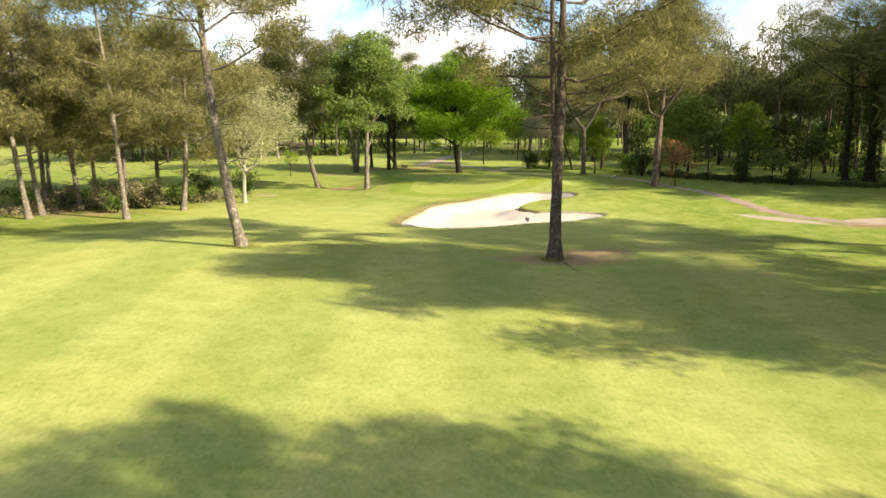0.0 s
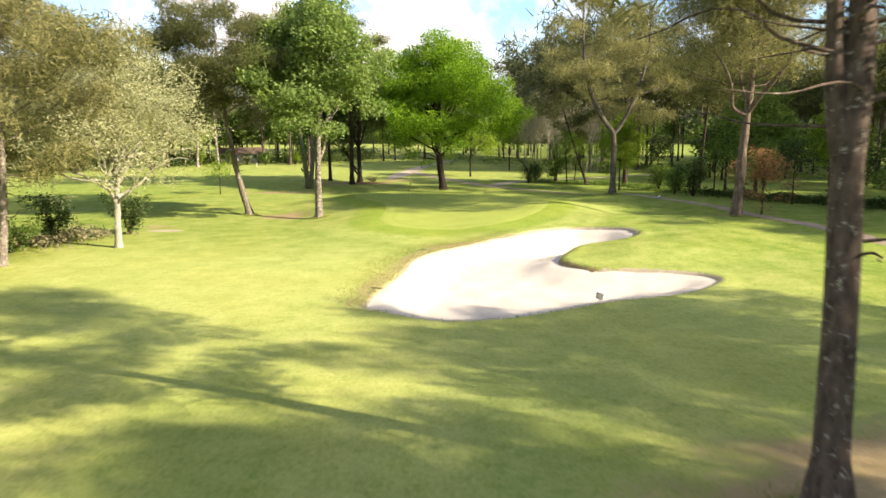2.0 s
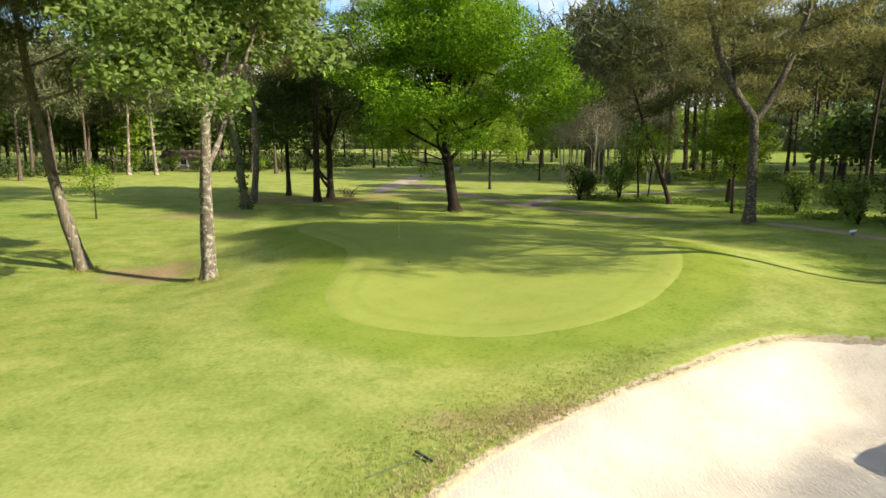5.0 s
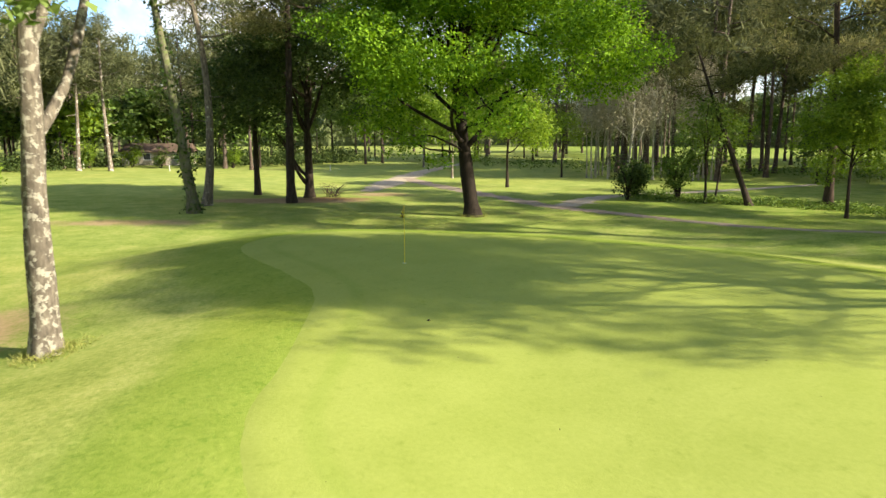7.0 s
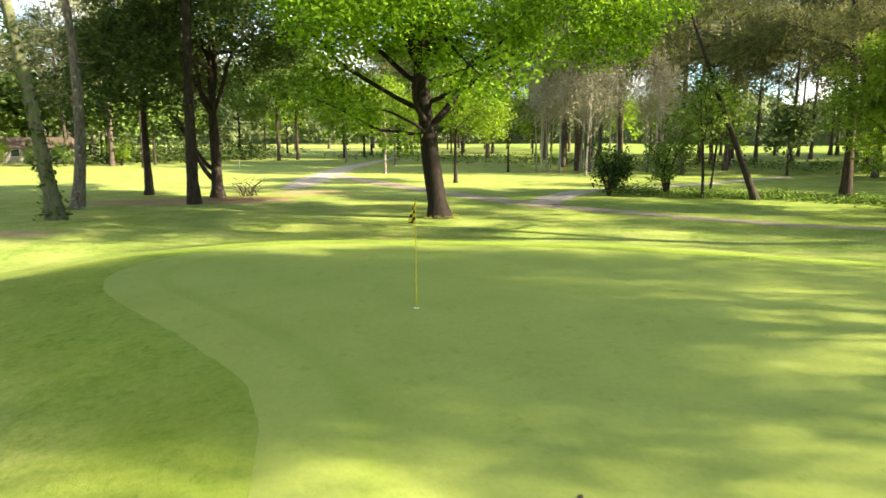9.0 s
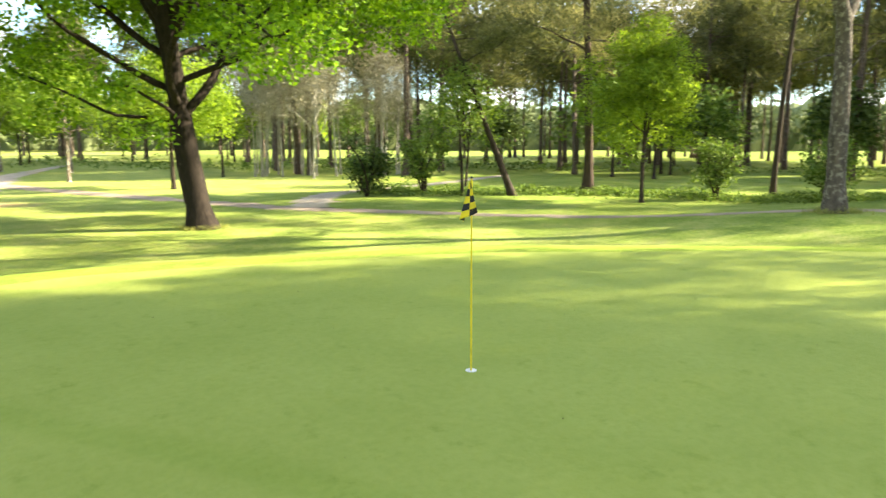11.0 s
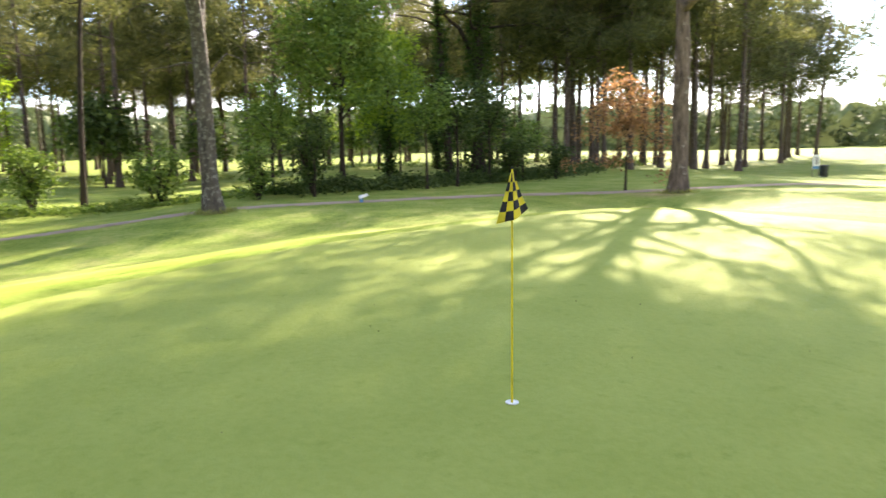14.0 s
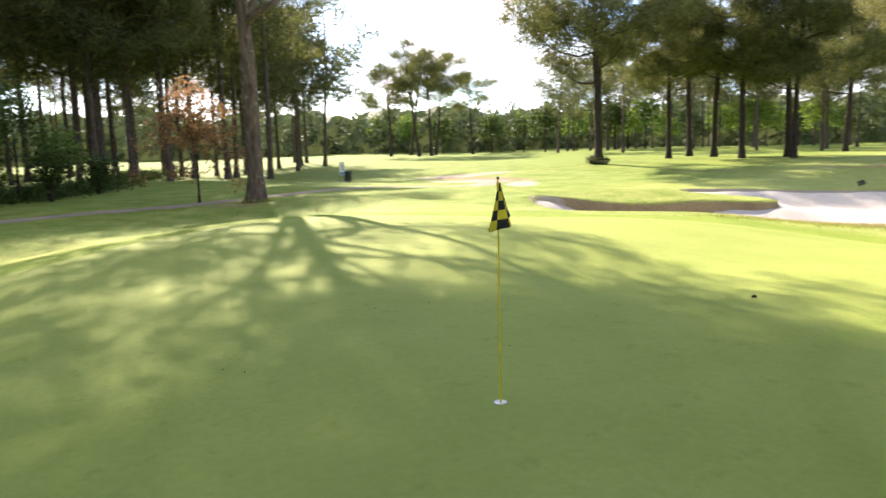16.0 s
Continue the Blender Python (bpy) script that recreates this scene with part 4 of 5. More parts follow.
bare = []
for k, (x, y, h) in enumerate(((25.5, 60, 13), (29.5, 63, 15), (33.5, 60.5, 14), (37, 66, 15), (30, 70, 15), (22.5, 66, 12), (27.2, 66.5, 14), (31.6, 66.2, 14))):
    bare.append(tree("bare_tree", x, y, kind="broad", h=h, r=0.11, crown=(0.25, 2.8), lean=(0.04 * (-1) ** k, 0), seed=140 + k, leaf="twig_pale", bark="bark_white", limbs=8, dense=0.32, size=1.25, slim=0.25,
         label="slim bare tree with pale dry twigs", group="bare trees by the path"))
bare_rng = np.random.default_rng(77)
for k in range(16):
    x, y = bare_rng.uniform(22, 40), bare_rng.uniform(59, 76)
    copy_thing(bare[k % len(bare)], pose(x, y, height(x, y), 0, 0, bare_rng.uniform(0, 360)) @ Matrix.Diagonal((0.8, 0.8, bare_rng.uniform(0.9, 1.25), 1)))

for x, y, h, w, leaf in ((-9.7, 107.7, 22, 7.6, "broad"), (-6.8, 111.4, 24, 8.2, "broad"), (1.2, 118, 15, 4.6, "lime"), (-17, 118, 17, 5.8, "broad"), (6.6, 126, 12, 4, "lime")):
    tree("broadleaf_tree", x, y, kind="broad", h=h, r=0.22, crown=(0.16, w), seed=int(abs(x) * 17 + y), leaf=leaf, bark="bark_dark", limbs=7, dense=0.6, size=1.3, label="bushy green tree at the end of the path")

for k, (x, y) in enumerate(((-50.7, 83.6), (-45.9, 83.5))):
    tree("pine_tree", x, y, h=22, r=0.3, crown=(0.52, 4.6), lean=(0.03 * (1 - 2 * k), 0), seed=150 + k, limbs=12, leaf="pine_grey", bark="bark_pale", dense=0.5, size=1.6, dead=3,
         label="pale-stemmed pine before the house", group="pines before the house")

# pines of the left wood
for k, (x, y, h, lx, b, c0) in enumerate(((-41.6, -39.8, 24, -0.16, 0.05, 0.34), (-41.9, -36.8, 25, -0.06, -0.1, 0.38), (-39.5, -33.0, 21, -0.1, 0.0, 0.36), (-30.8, -40.3, 26, -0.07, 0.0, 0.36),
                                          (-27.6, -32.9, 19, 0.06, 0.08, 0.4), (-49, -24, 25, 0, 0, 0.3), (-57, -9, 25, 0, 0, 0.3), (-51, -7, 22, -0.04, 0, 0.36), (-46, -46, 26, -0.03, 0, 0.34), (-55, -38, 26, 0, 0, 0.3),
                                          (-36, -20, 22, 0.03, 0, 0.36), (-50, -55, 26, 0, 0, 0.3), (-44, -12, 22, 0, 0, 0.36))):
    tree("pine_tree", x, y, h=h, r=0.29, crown=(c0 - 0.06, 7.2), lean=(lx, 0.02), bend=b, seed=50 + k, limbs=16, dead=10, bark="bark_flaky", dense=1.1,
         label="wood-edge pine with dead side branches", group="pines of the wood edge")

# pines across the fairway that shade it
for k, (x, y, h, c, r) in enumerate(((45.6, -65.6, 27.2, 9.2, 0.48), (51.5, -73.5, 27, 7.5, 0.36), (52, -98, 23, 6.5, 0.4), (45, -92, 24, 7, 0.42), (33.6, -89.0, 27, 6.8, 0.42), (31, -84.2, 23, 6.8, 0.36), (37.2, -84.0, 26.5, 6.2, 0.36),
                                     (35.8, -115.4, 25, 7.0, 0.36), (48.5, -86, 20, 5.5, 0.33), (24, -126, 21, 6, 0.36))):
    tree("pine_tree", x, y, h=h, r=r, crown=(0.46 if k in (1, 2, 3, 8) else 0.36, c), lean=(0.02 * (-1) ** k, 0.01), seed=80 + k, limbs=17, leaf="pine_dark", bark="bark_dark", dense=0.62, size=1.5, dead=3, skew=(0, 0) if k else (-0.8, -2.6),
         label="broad dark-crowned pine on the fairway edge", group="pines of the fairway edge")

# slim pines standing far off against the sky
for k, (x, y, h, lx) in enumerate(((138, -114, 25, -0.12), (124, -105, 26, 0.10), (126, -110.5, 25, 0.03), (137, -135.5, 22, 0.05), (131, -102, 20, 0.0), (133, -118, 25, -0.1))):
    tree("pine_tree", x, y, h=h, r=0.32, crown=(0.56, 5.4), lean=(lx, lx * 0.8), seed=100 + k, limbs=10, leaf="pine_dark", bark="bark_dark", dense=0.42, size=1.8, flat=0.6,
         label="umbrella-topped pine standing against the sky", group="far umbrella pines")

# shrubs
for x, y, h, w, leaf, label in ((18.7, 36.6, 4.6, 1.9, "holm", "dark rounded shrub beside the path fork"), (23.2, 36.4, 5.2, 2.2, "broad", "full green shrub by the path"), (20.5, 40.5, 3.5, 1.4, "broad", "green shrub by the path"),
                                (35.6, 21.4, 4.2, 1.8, "broad", "open leafy shrub in the undergrowth"), (36.2, 14.6, 4.2, 1.8, "broad", "leafy shrub in the undergrowth"), (33.5, 8.5, 3.4, 1.3, "broad", "thin leafy shrub behind the path"),
                                (34.8, 5.6, 4.6, 1.7, "holm", "dark shrub behind the path"), (-29, -23, 4.2, 2.2, "holm", "dark bush at the wood edge"), (-34, -27.5, 3.2, 2.2, "broad", "green bush at the wood edge"),
                                (-40, -26, 3.0, 2.4, "holm", "dark bush under the pines"), (-32.5, -31, 4.6, 2.8, "dry", "tall bush of dry brown twigs"), (-36.5, -33, 3.6, 2.2, "dry", "bush with dry brown twigs"), (-34.5, -35.0, 2.6, 1.9, "broad", "green bush under the pines"), (-30.0, -27.5, 3.4, 2.2, "broad", "green bush under the pines"),
                                (-42.5, -31.5, 2.8, 2.2, "dry", "bush with dry brown twigs"), (-38.4, -29.2, 2.4, 2.0, "dry", "bush with dry brown twigs"), (-45.5, -34.5, 3.0, 2.4, "broad", "green bush under the pines"), (-31.0, -23.8, 1.6, 1.3, "broad", "low green bush at the wood edge"),
                                (46, -7.5, 4.0, 1.6, "holm", "dark shrub at the ditch"), (51.5, -12, 3.6, 1.5, "holm", "dark shrub at the ditch"), (-25.0, -17.5, 4.0, 2.1, "holm", "dark green bush under a pale tree"),
                                (44.6, -64.9, 0.8, 1.3, "pine_grey", "low leafy plant at the foot of a pine"), (46.8, -66.0, 0.7, 1.1, "pine_grey", "low leafy plant at the foot of a pine"), (-41.5, 92, 3.0, 1.6, "broad", "green bush before the house"), (-46.5, 93, 3.6, 1.8, "lime", "light green bush before the house"), (-37, 91, 3.4, 1.8, "broad", "green bush before the house"), (-52, 90, 4.0, 2.2, "lime", "light green bush before the house"),
                                (-30, 92, 3.6, 2.0, "lime", "light green bush at the wood edge"), (-22, 96, 3.6, 2.0, "holm", "dark bush at the wood edge")):
    shrub("shrub", x, y, h, w, leaf, int(abs(x * 7 + y * 13)) % 997, label)
for x, y, h, leaf in ((40.3, -1.0, 7.5, "broad"), (42.7, -3.2, 7.8, "holm"), (47.5, -6.0, 8.0, "holm"), (50.0, -9.0, 5.0, "broad"), (38.5, 8.5, 7, "broad")):
    tree("thin_tree", x, y, kind="broad", h=h, r=0.09, crown=(0.3, 2.2), seed=int(x * 31) % 91, leaf=leaf, bark="bark_dark", limbs=5, dense=0.8, size=0.85, label="thin-stemmed small tree at the ditch", group="small trees at the ditch")


# ---- the woods ----
def wood(masters, spots, rng, group, size=1.0):
    for x, y in spots:
        ob = masters[rng.integers(len(masters))]
        s = size * rng.uniform(0.85, 1.15)
        o = copy_thing(ob, pose(x, y, height(x, y), 0, 0, rng.uniform(0, 360)) @ Matrix.Diagonal((s, s, s * rng.uniform(0.92, 1.1), 1)))
        if group:
            o["group"] = group


rng = np.random.default_rng(5)
MASTERS = [tree("wood_pine", 120 + 8 * k, 30 + 25 * k, h=24, r=0.27, crown=(c, w), lean=(0.02 * (k - 1), 0.02), seed=200 + k, limbs=10, leaf=leaf, bark="bark_brown", dense=0.135, size=2.9, sides=8,
                label="slim dark pine of the wood", group="pines of the wood", flat=0.6)
           for k, (c, w, leaf) in enumerate(((0.50, 5.2, "pine_dark"), (0.54, 5.8, "pine_dark"), (0.46, 5.4, "pine_grey"), (0.36, 6.0, "pine_grey")))]
FINE = [tree("wood_pine", 68.5 + 3 * k, -17.8 - 4 * k, h=25.5, r=0.30, crown=(c, w), lean=(0.02 * (1 - k), 0.02), seed=205 + k, limbs=13, leaf="pine_dark", bark="bark_brown", dense=0.42, size=1.6, sides=8,
             label="slim dark pine of the wood", group="pines of the wood", flat=0.6, dead=3) for k, (c, w) in enumerate(((0.48, 5.6), (0.42, 5.2)))]
GREENS = [tree("wood_tree", -70 + 60 * k, 130 + 10 * k, kind="broad", h=13, r=0.2, crown=(0.2, 4.6), seed=210 + k, leaf=leaf, bark="bark_dark", limbs=7, dense=0.085, size=3.1, sides=8,
               label="green broadleaf tree of the wood", group="green trees of the wood") for k, leaf in enumerate(("broad", "lime", "holm"))]


def scatter(x0, x1, y0, y1, gap, keep, seed):
    r = np.random.default_rng(seed)
    out = []
    for x in np.arange(x0, x1, gap):
        for y in np.arange(y0, y1, gap):
            px, py = x + r.uniform(0, gap), y + r.uniform(0, gap)
            if keep(px, py):
                out.append((px, py))
    return out


# right-hand wood, back wood, left wood, wood beyond the fairway
wood(FINE, [(66, -16.2), (66.6, -19.6), (64.2, -22.4), (70.5, -16), (70.5, -36.5), (75, -29.5), (74, -33)], rng, "pines of the wood")
wood(MASTERS[:3], [(80, -37), (76.6, -20.3), (82.8, -21), (83, -23.5), (88, -32), (92, -40), (97, -47), (79, -12), (86, -15), (70, 16), (77, 24), (74, 32), (80, 12), (66, 28)], rng, "pines of the wood")
wood(MASTERS[:3], scatter(88, 138, -45, 110, 10.0, lambda x, y: y > -0.42 * x - 6 and not (x < 108 and y > 8 and y < 50), 1), rng, "pines of the wood")
wood(MASTERS[2:], [(101, -55), (95, -60), (104, -61), (98, -57), (90, -52), (108, -63), (112, -67), (106, -52), (115, -58), (93, -45), (118, -68), (84, -44)], rng, "pines of the wood")
wood(MASTERS[2:], scatter(-84, -26, 66, 112, 12, lambda x, y: not (-52 < x < -36 and y < 92) and not (x > -36 and y < 84), 22), rng, "pines of the wood")
wood(GREENS[:1], scatter(-78, -24, 92, 112, 9, lambda x, y: abs(x + 44) > 7 or y > 101, 21), rng, "green trees of the wood")
wood(FINE, scatter(80, 108, 8, 62, 10.5, lambda x, y: True, 41), rng, "pines of the wood")
wood(MASTERS[:3], scatter(50, 88, 48, 110, 11, lambda x, y: True, 2), rng, "pines of the wood")
wood(GREENS[::2], scatter(46, 84, 26, 58, 9.5, lambda x, y: y > 60 - 0.55 * x, 31), rng, "green trees of the wood", 0.75)
wood(GREENS[::2], scatter(56, 96, -14, 14, 11, lambda x, y: y > -0.4 * (x - 50) - 4, 32), rng, "green trees of the wood", 0.6)
wood(MASTERS, scatter(26, 52, 58, 106, 9.5, lambda x, y: True, 12), rng, "pines of the wood", 1.2)
wood(MASTERS, scatter(-110, 60, 128, 175, 14, lambda x, y: y > 150 or not -22 < x - (y - 118) * 0.1 < 6, 3), rng, "pines of the wood")
wood(GREENS, scatter(-100, 60, 108, 150, 19, lambda x, y: not -22 < x < 4, 4), rng, "green trees of the wood")
wood(MASTERS[2:], scatter(-98, -60, -70, 120, 14, lambda x, y: not (x > -85 and 0 < y < 60), 5), rng, "pines of the wood")
wood(GREENS, scatter(-100, -50, 62, 110, 15, lambda x, y: y > 84 or x < -60, 6), rng, "green trees of the wood")
wood(MASTERS, scatter(20, 125, -195, -128, 14, lambda x, y: x + y < -25, 7), rng, "pines of the wood")
wood(GREENS[::2], scatter(60, 210, -225, -150, 20, lambda x, y: True, 8), rng, "green trees of the wood")


def far_woods():
    """A belt of woodland round the course, too far to tell tree from tree: a lumpy body and loose foliage over it."""
    r = np.random.default_rng(9)
    vs, fs = [], []
    n, k = 720, 6
    ph = r.uniform(0, 6.28, 6)
    for i in range(n):
        a = 2 * math.pi * i / n
        top = 15.5 + 1.8 * math.sin(a * 23 + ph[0]) * math.sin(a * 9 + ph[1]) + 1.3 * math.sin(a * 61 + ph[2]) + r.uniform(-1.2, 1.2)
        for j in range(k):
            u = j / (k - 1)
            d = 268 + 7 * u * u + 3.5 * math.sin(a * 83 + u * 5 + ph[3]) + r.uniform(-1.3, 1.3)
            vs.append((d * math.cos(a), d * math.sin(a), -1.5 + (top + 1.5) * u ** 0.8))
    for i in range(n):
        for j in range(k - 1):
            p, q = i * k + j, (i + 1) % n * k + j
            fs.append((q, p, p + 1, q + 1))
    e = empty("far_woods", 0, 0, 0)
    mesh_object("body", vs, fs, M["far"], False, e)
    c = []
    for i in range(3600):
        a = r.uniform(0, 2 * math.pi)
        d = r.uniform(246, 272)
        top = 16.5 + 2 * math.sin(a * 23 + ph[0]) * math.sin(a * 9 + ph[1]) + r.uniform(-3, 2)
        c.append(clump_points(r, np.array([d * math.cos(a), d * math.sin(a), r.uniform(0.05, 1) * top]), 2.6, 11, 0.8, 0.2))
    V, L, per = needles(r, np.concatenate(c), 2, 1.6, 0.6)
    fast_mesh("foliage", V, L, per, M["far"], e)
    tagged(e, "distant green woodland closing the view", "woodland", kind="stuff")


far_woods()


# ---- undergrowth and tufts ----
def undergrowth(name, points, width, n, tall, leaf, seed, label, size=1.0):
    r = np.random.default_rng(seed)
    line = spline(points, 12, False)
    k = r.integers(0, len(line) - 1, n)
    t = r.uniform(0, 1, (n, 1))
    p = line[k] * (1 - t) + line[k + 1] * t + r.normal(0, width, (n, 2))
    z = plain_height(p[:, 0], p[:, 1])
    hh = tall * r.uniform(0.15, 1.0, n) * (0.6 + 0.5 * np.sin(p[:, 0] * 0.9) * np.sin(p[:, 1] * 0.8 + 1))
    c = np.stack([p[:, 0], p[:, 1], z + np.maximum(hh, 0.08)], -1)
    V, L, per = leaves(r, c, 4, 0.34 * size, 0.10 * size, 0.16 * size)
    return tagged(fast_mesh(name, V, L, per, M[leaf]), label, "undergrowth", kind="stuff")


undergrowth("ferns", [(21.5, 38.5), (25, 35.5), (31, 31.5), (35, 26), (36.5, 20), (37, 14), (38.5, 8.5)], 1.2, 5200, 0.5, "broad", 1, "low green ferns and brambles along the ditch", 0.62)
undergrowth("brambles", [(38.5, 8.5), (41, 3), (46, -3), (52, -9), (60, -15), (70, -20), (84, -28)], 1.2, 5600, 0.85, "holm", 2, "dark bramble bank along the ditch", 0.75)
undergrowth("brambles", [(-60, -12), (-50, -18), (-44, -27), (-40, -29), (-34, -26), (-30, -22)], 1.6, 1800, 0.9, "holm", 3, "dark brambles under the pines")
undergrowth("brambles", [(60, 60), (80, 30), (92, 0), (100, -25), (112, -40)], 3.0, 1500, 0.9, "broad", 4, "low growth on the floor of the wood")


undergrowth("brambles", [(-46, -36), (-40, -32), (-35, -29), (-30, -25), (-27, -20)], 1.5, 1500, 1.5, "dry", 8, "dry brown bracken under the pines", 0.8)
undergrowth("hedge", [(6, 124), (20, 102), (32, 86), (48, 74), (62, 62)], 4.5, 900, 1.5, "broad", 5, "low green undergrowth along the far wood", 1.3)
undergrowth("hedge", [(-90, 66), (-74, 76), (-60, 84), (-55, 95)], 3.2, 2600, 3.6, "holm", 6, "dark green undergrowth along the far wood", 1.3)
undergrowth("hedge", [(-36, 99), (-28, 103), (-20, 110), (-14, 120)], 3.2, 2400, 3.8, "holm", 7, "dark green undergrowth beside the house", 1.3)


def grass_tufts(name, spots, n, length, seed, label, leaf="tuft"):
    r = np.random.default_rng(seed)
    s = np.asarray(spots, float)
    k = r.integers(0, len(s), n)
    p = s[k, :2] + r.normal(0, 1, (n, 2)) * s[k, 2:3]
    db = depth_in(p[:, 0], p[:, 1], BUNKER)
    p = p[db < 0.15]
    c = np.stack([p[:, 0], p[:, 1], plain_height(p[:, 0], p[:, 1]) + 0.02], -1)
    V, L, per = needles(r, c, 4, length, 0.012, 1.6)
    return tagged(fast_mesh(name, V, L, per, M[leaf]), label, "grass", kind="stuff")


M["tuft"] = leaf_material("long_grass", (0.16, 0.21, 0.04), (0.36, 0.36, 0.12), (1.2, 1.2, 0.7), 0.35)
grass_tufts("grass_edge", [(*(p + (q - p) * f), 0.26) for p, q in zip(BUNKER, np.roll(BUNKER, -1, 0)) for f in np.arange(8) / 8], 4200, 0.045, 1, "ragged grass fringe round the sand")
grass_tufts("grass_tuft", [(x, y, 0.45) for x, y in ((-10.7, -65.5), (10.7, -67.6), (-9.6, -6.7), (-17.6, -3.2), (4.3, 24.9), (31.7, -14.2), (25.6, 9.0))], 3500, 0.18, 2, "longer grass round the tree feet")

rough_line = spline([(-2.6, -43), (-1.6, -37.5), (-0.9, -32), (0.8, -27.8), (3.2, -25.6), (6.0, -23.8), (9.0, -21.6)], 20, False)
grass_tufts("rough_grass", [(x, y, 0.75) for x, y in rough_line], 4000, 0.045, 3, "ragged longer grass above the sand")
M["dry_tuft"] = leaf_material("dry_grass", (0.30, 0.25, 0.13), (0.52, 0.45, 0.28), (1.1, 1.05, 0.8), 0.3)
dry_line = spline([(-1.9, -45.0), (-1.5, -41), (-0.5, -37), (0.2, -33), (1.2, -30), (3.0, -27.2), (6.0, -24.6), (9.2, -22.6)], 24, False)
grass_tufts("dry_grass", [(x, y, 0.42) for x, y in dry_line], 3600, 0.075, 4, "dry straw-coloured grass fringe beside the sand", "dry_tuft")


# ---- the pin ----
def flagstick():
    e = empty("flagstick", 0, 0, 0.0)
    bm = bmesh.new(); rod(bm, (0, 0, -0.12), (-0.008, 0.0, 2.15), 0.011, 12, 0.008)
    part("pole", bm, M["yellow"], e, "slim yellow pole")
    bm = bmesh.new()
    bmesh.ops.create_uvsphere(bm, u_segments=10, v_segments=6, radius=0.014, matrix=Matrix.Translation((-0.008, 0, 2.16)))
    part("cap", bm, M["dark"], e)
    # cloth: five rows of four chequers, hanging in folds from the top of the pole
    nu, nv, sub = 4, 5, 4
    left, near = Vector((0.05, 1.0, 0)), Vector((-1.0, 0.05, 0))
    U, V = nu * sub, nv * sub
    vs = []
    for j in range(V + 1):
        for i in range(U + 1):
            u, v = i / U * 2 - 1, j / V
            w = 0.014 + 0.125 * v ** 1.1
            drop = 0.40 * v * (1 - 0.16 * u * v - 0.05 * u * u)
            fold = 0.018 + 0.12 * v * (1 - abs(u)) + 0.022 * v * math.sin(u * 5.5 + 0.6) - 0.03 * v * v * max(0, -u)
            p = left * (-u * w) + near * fold
            vs.append((p.x - 0.008, p.y, 2.12 - drop))
    fs, mt = [], []
    for j in range(V):
        for i in range(U):
            a = j * (U + 1) + i
            fs.append((a, a + 1, a + U + 2, a + U + 1)); mt.append((i // sub + j // sub) % 2)
    cl = mesh_object("flag", vs, fs, M["yellow_cloth"], True, e, "black and yellow chequered cloth")
    cl.data.materials.append(M["black"])
    cl.data.polygons.foreach_set("material_index", mt)
    so = cl.modifiers.new("thick", "SOLIDIFY"); so.thickness = 0.003
    bm = bmesh.new(); rod(bm, (-0.008, 0, 2.06), (-0.008, 0, 2.125), 0.014, 10)
    part("sleeve", bm, M["yellow"], e)
    tagged(e, "yellow flagstick with chequered black and yellow flag", "flagstick")


def cup():
    e = empty("hole_cup", 0, 0, 0.014)
    bm = bmesh.new()
    n = 28
    rings = [(0.054, 0.022), (0.061, 0.024), (0.063, 0.016), (0.054, 0.014), (0.053, -0.10)]
    vv = [[bm.verts.new((r * math.cos(2 * math.pi * k / n), r * math.sin(2 * math.pi * k / n), z)) for k in range(n)] for r, z in rings]
    for a, b in ((2, 1), (1, 0), (0, 4)):
        for k in range(n):
            bm.faces.new((vv[a][k], vv[a][(k + 1) % n], vv[b][(k + 1) % n], vv[b][k]))
    part("rim", bm, M["white"], e)
    bm = bmesh.new()
    bmesh.ops.create_circle(bm, cap_ends=True, segments=24, radius=0.054, matrix=Matrix.Translation((0, 0, 0.019)))
    part("liner", bm, M["white"], e)
    tagged(e, "white hole liner set into the green", "golf hole")


flagstick()
cup()


# ---- small things ----
M["plate"] = plain("dark_green_paint", (0.03, 0.05, 0.035), 0.5)


def sign_board():
    e = empty("sign_board", 55.8, -36.4, None, -62)
    bm = bmesh.new()
    rod(bm, (-0.42, 0, -0.2), (-0.42, 0, 2.0), 0.04); part("post", bm, M["wood"], e)
    bm = bmesh.new()
    rod(bm, (0.42, 0, -0.2), (0.42, 0, 2.0), 0.04); part("post", bm, M["wood"], e)
    bm = bmesh.new(); box(bm, 0, -0.05, 1.35, 1.0, 0.04, 1.3, 0.01); part("panel", bm, M["white"], e, "white printed panel")
    bm = bmesh.new(); box(bm, 0, -0.078, 0.86, 0.96, 0.012, 0.26); part("band", bm, M["blue"], e, "blue band")
    bm = bmesh.new(); box(bm, 0.05, -0.078, 1.45, 0.34, 0.012, 0.62); part("hole_plan", bm, M["grey"], e, "grey plan of the hole")
    tagged(e, "white and blue course sign board on posts", "sign")


def litter_bin():
    e = empty("litter_bin", 56.9, -37.9, None, -62)
    bm = bmesh.new(); box(bm, 0, 0, 0.55, 0.62, 0.5, 0.9, 0.03); part("body", bm, M["dark"], e)
    bm = bmesh.new(); box(bm, 0, 0, 1.04, 0.7, 0.58, 0.08, 0.03); part("lid", bm, M["dark"], e)
    for sx in (-0.22, 0.22):
        bm = bmesh.new(); box(bm, sx, 0, 0.05, 0.08, 0.4, 0.12); part("foot", bm, M["grey"], e)
    tagged(e, "dark litter bin beside the course sign", "litter bin")


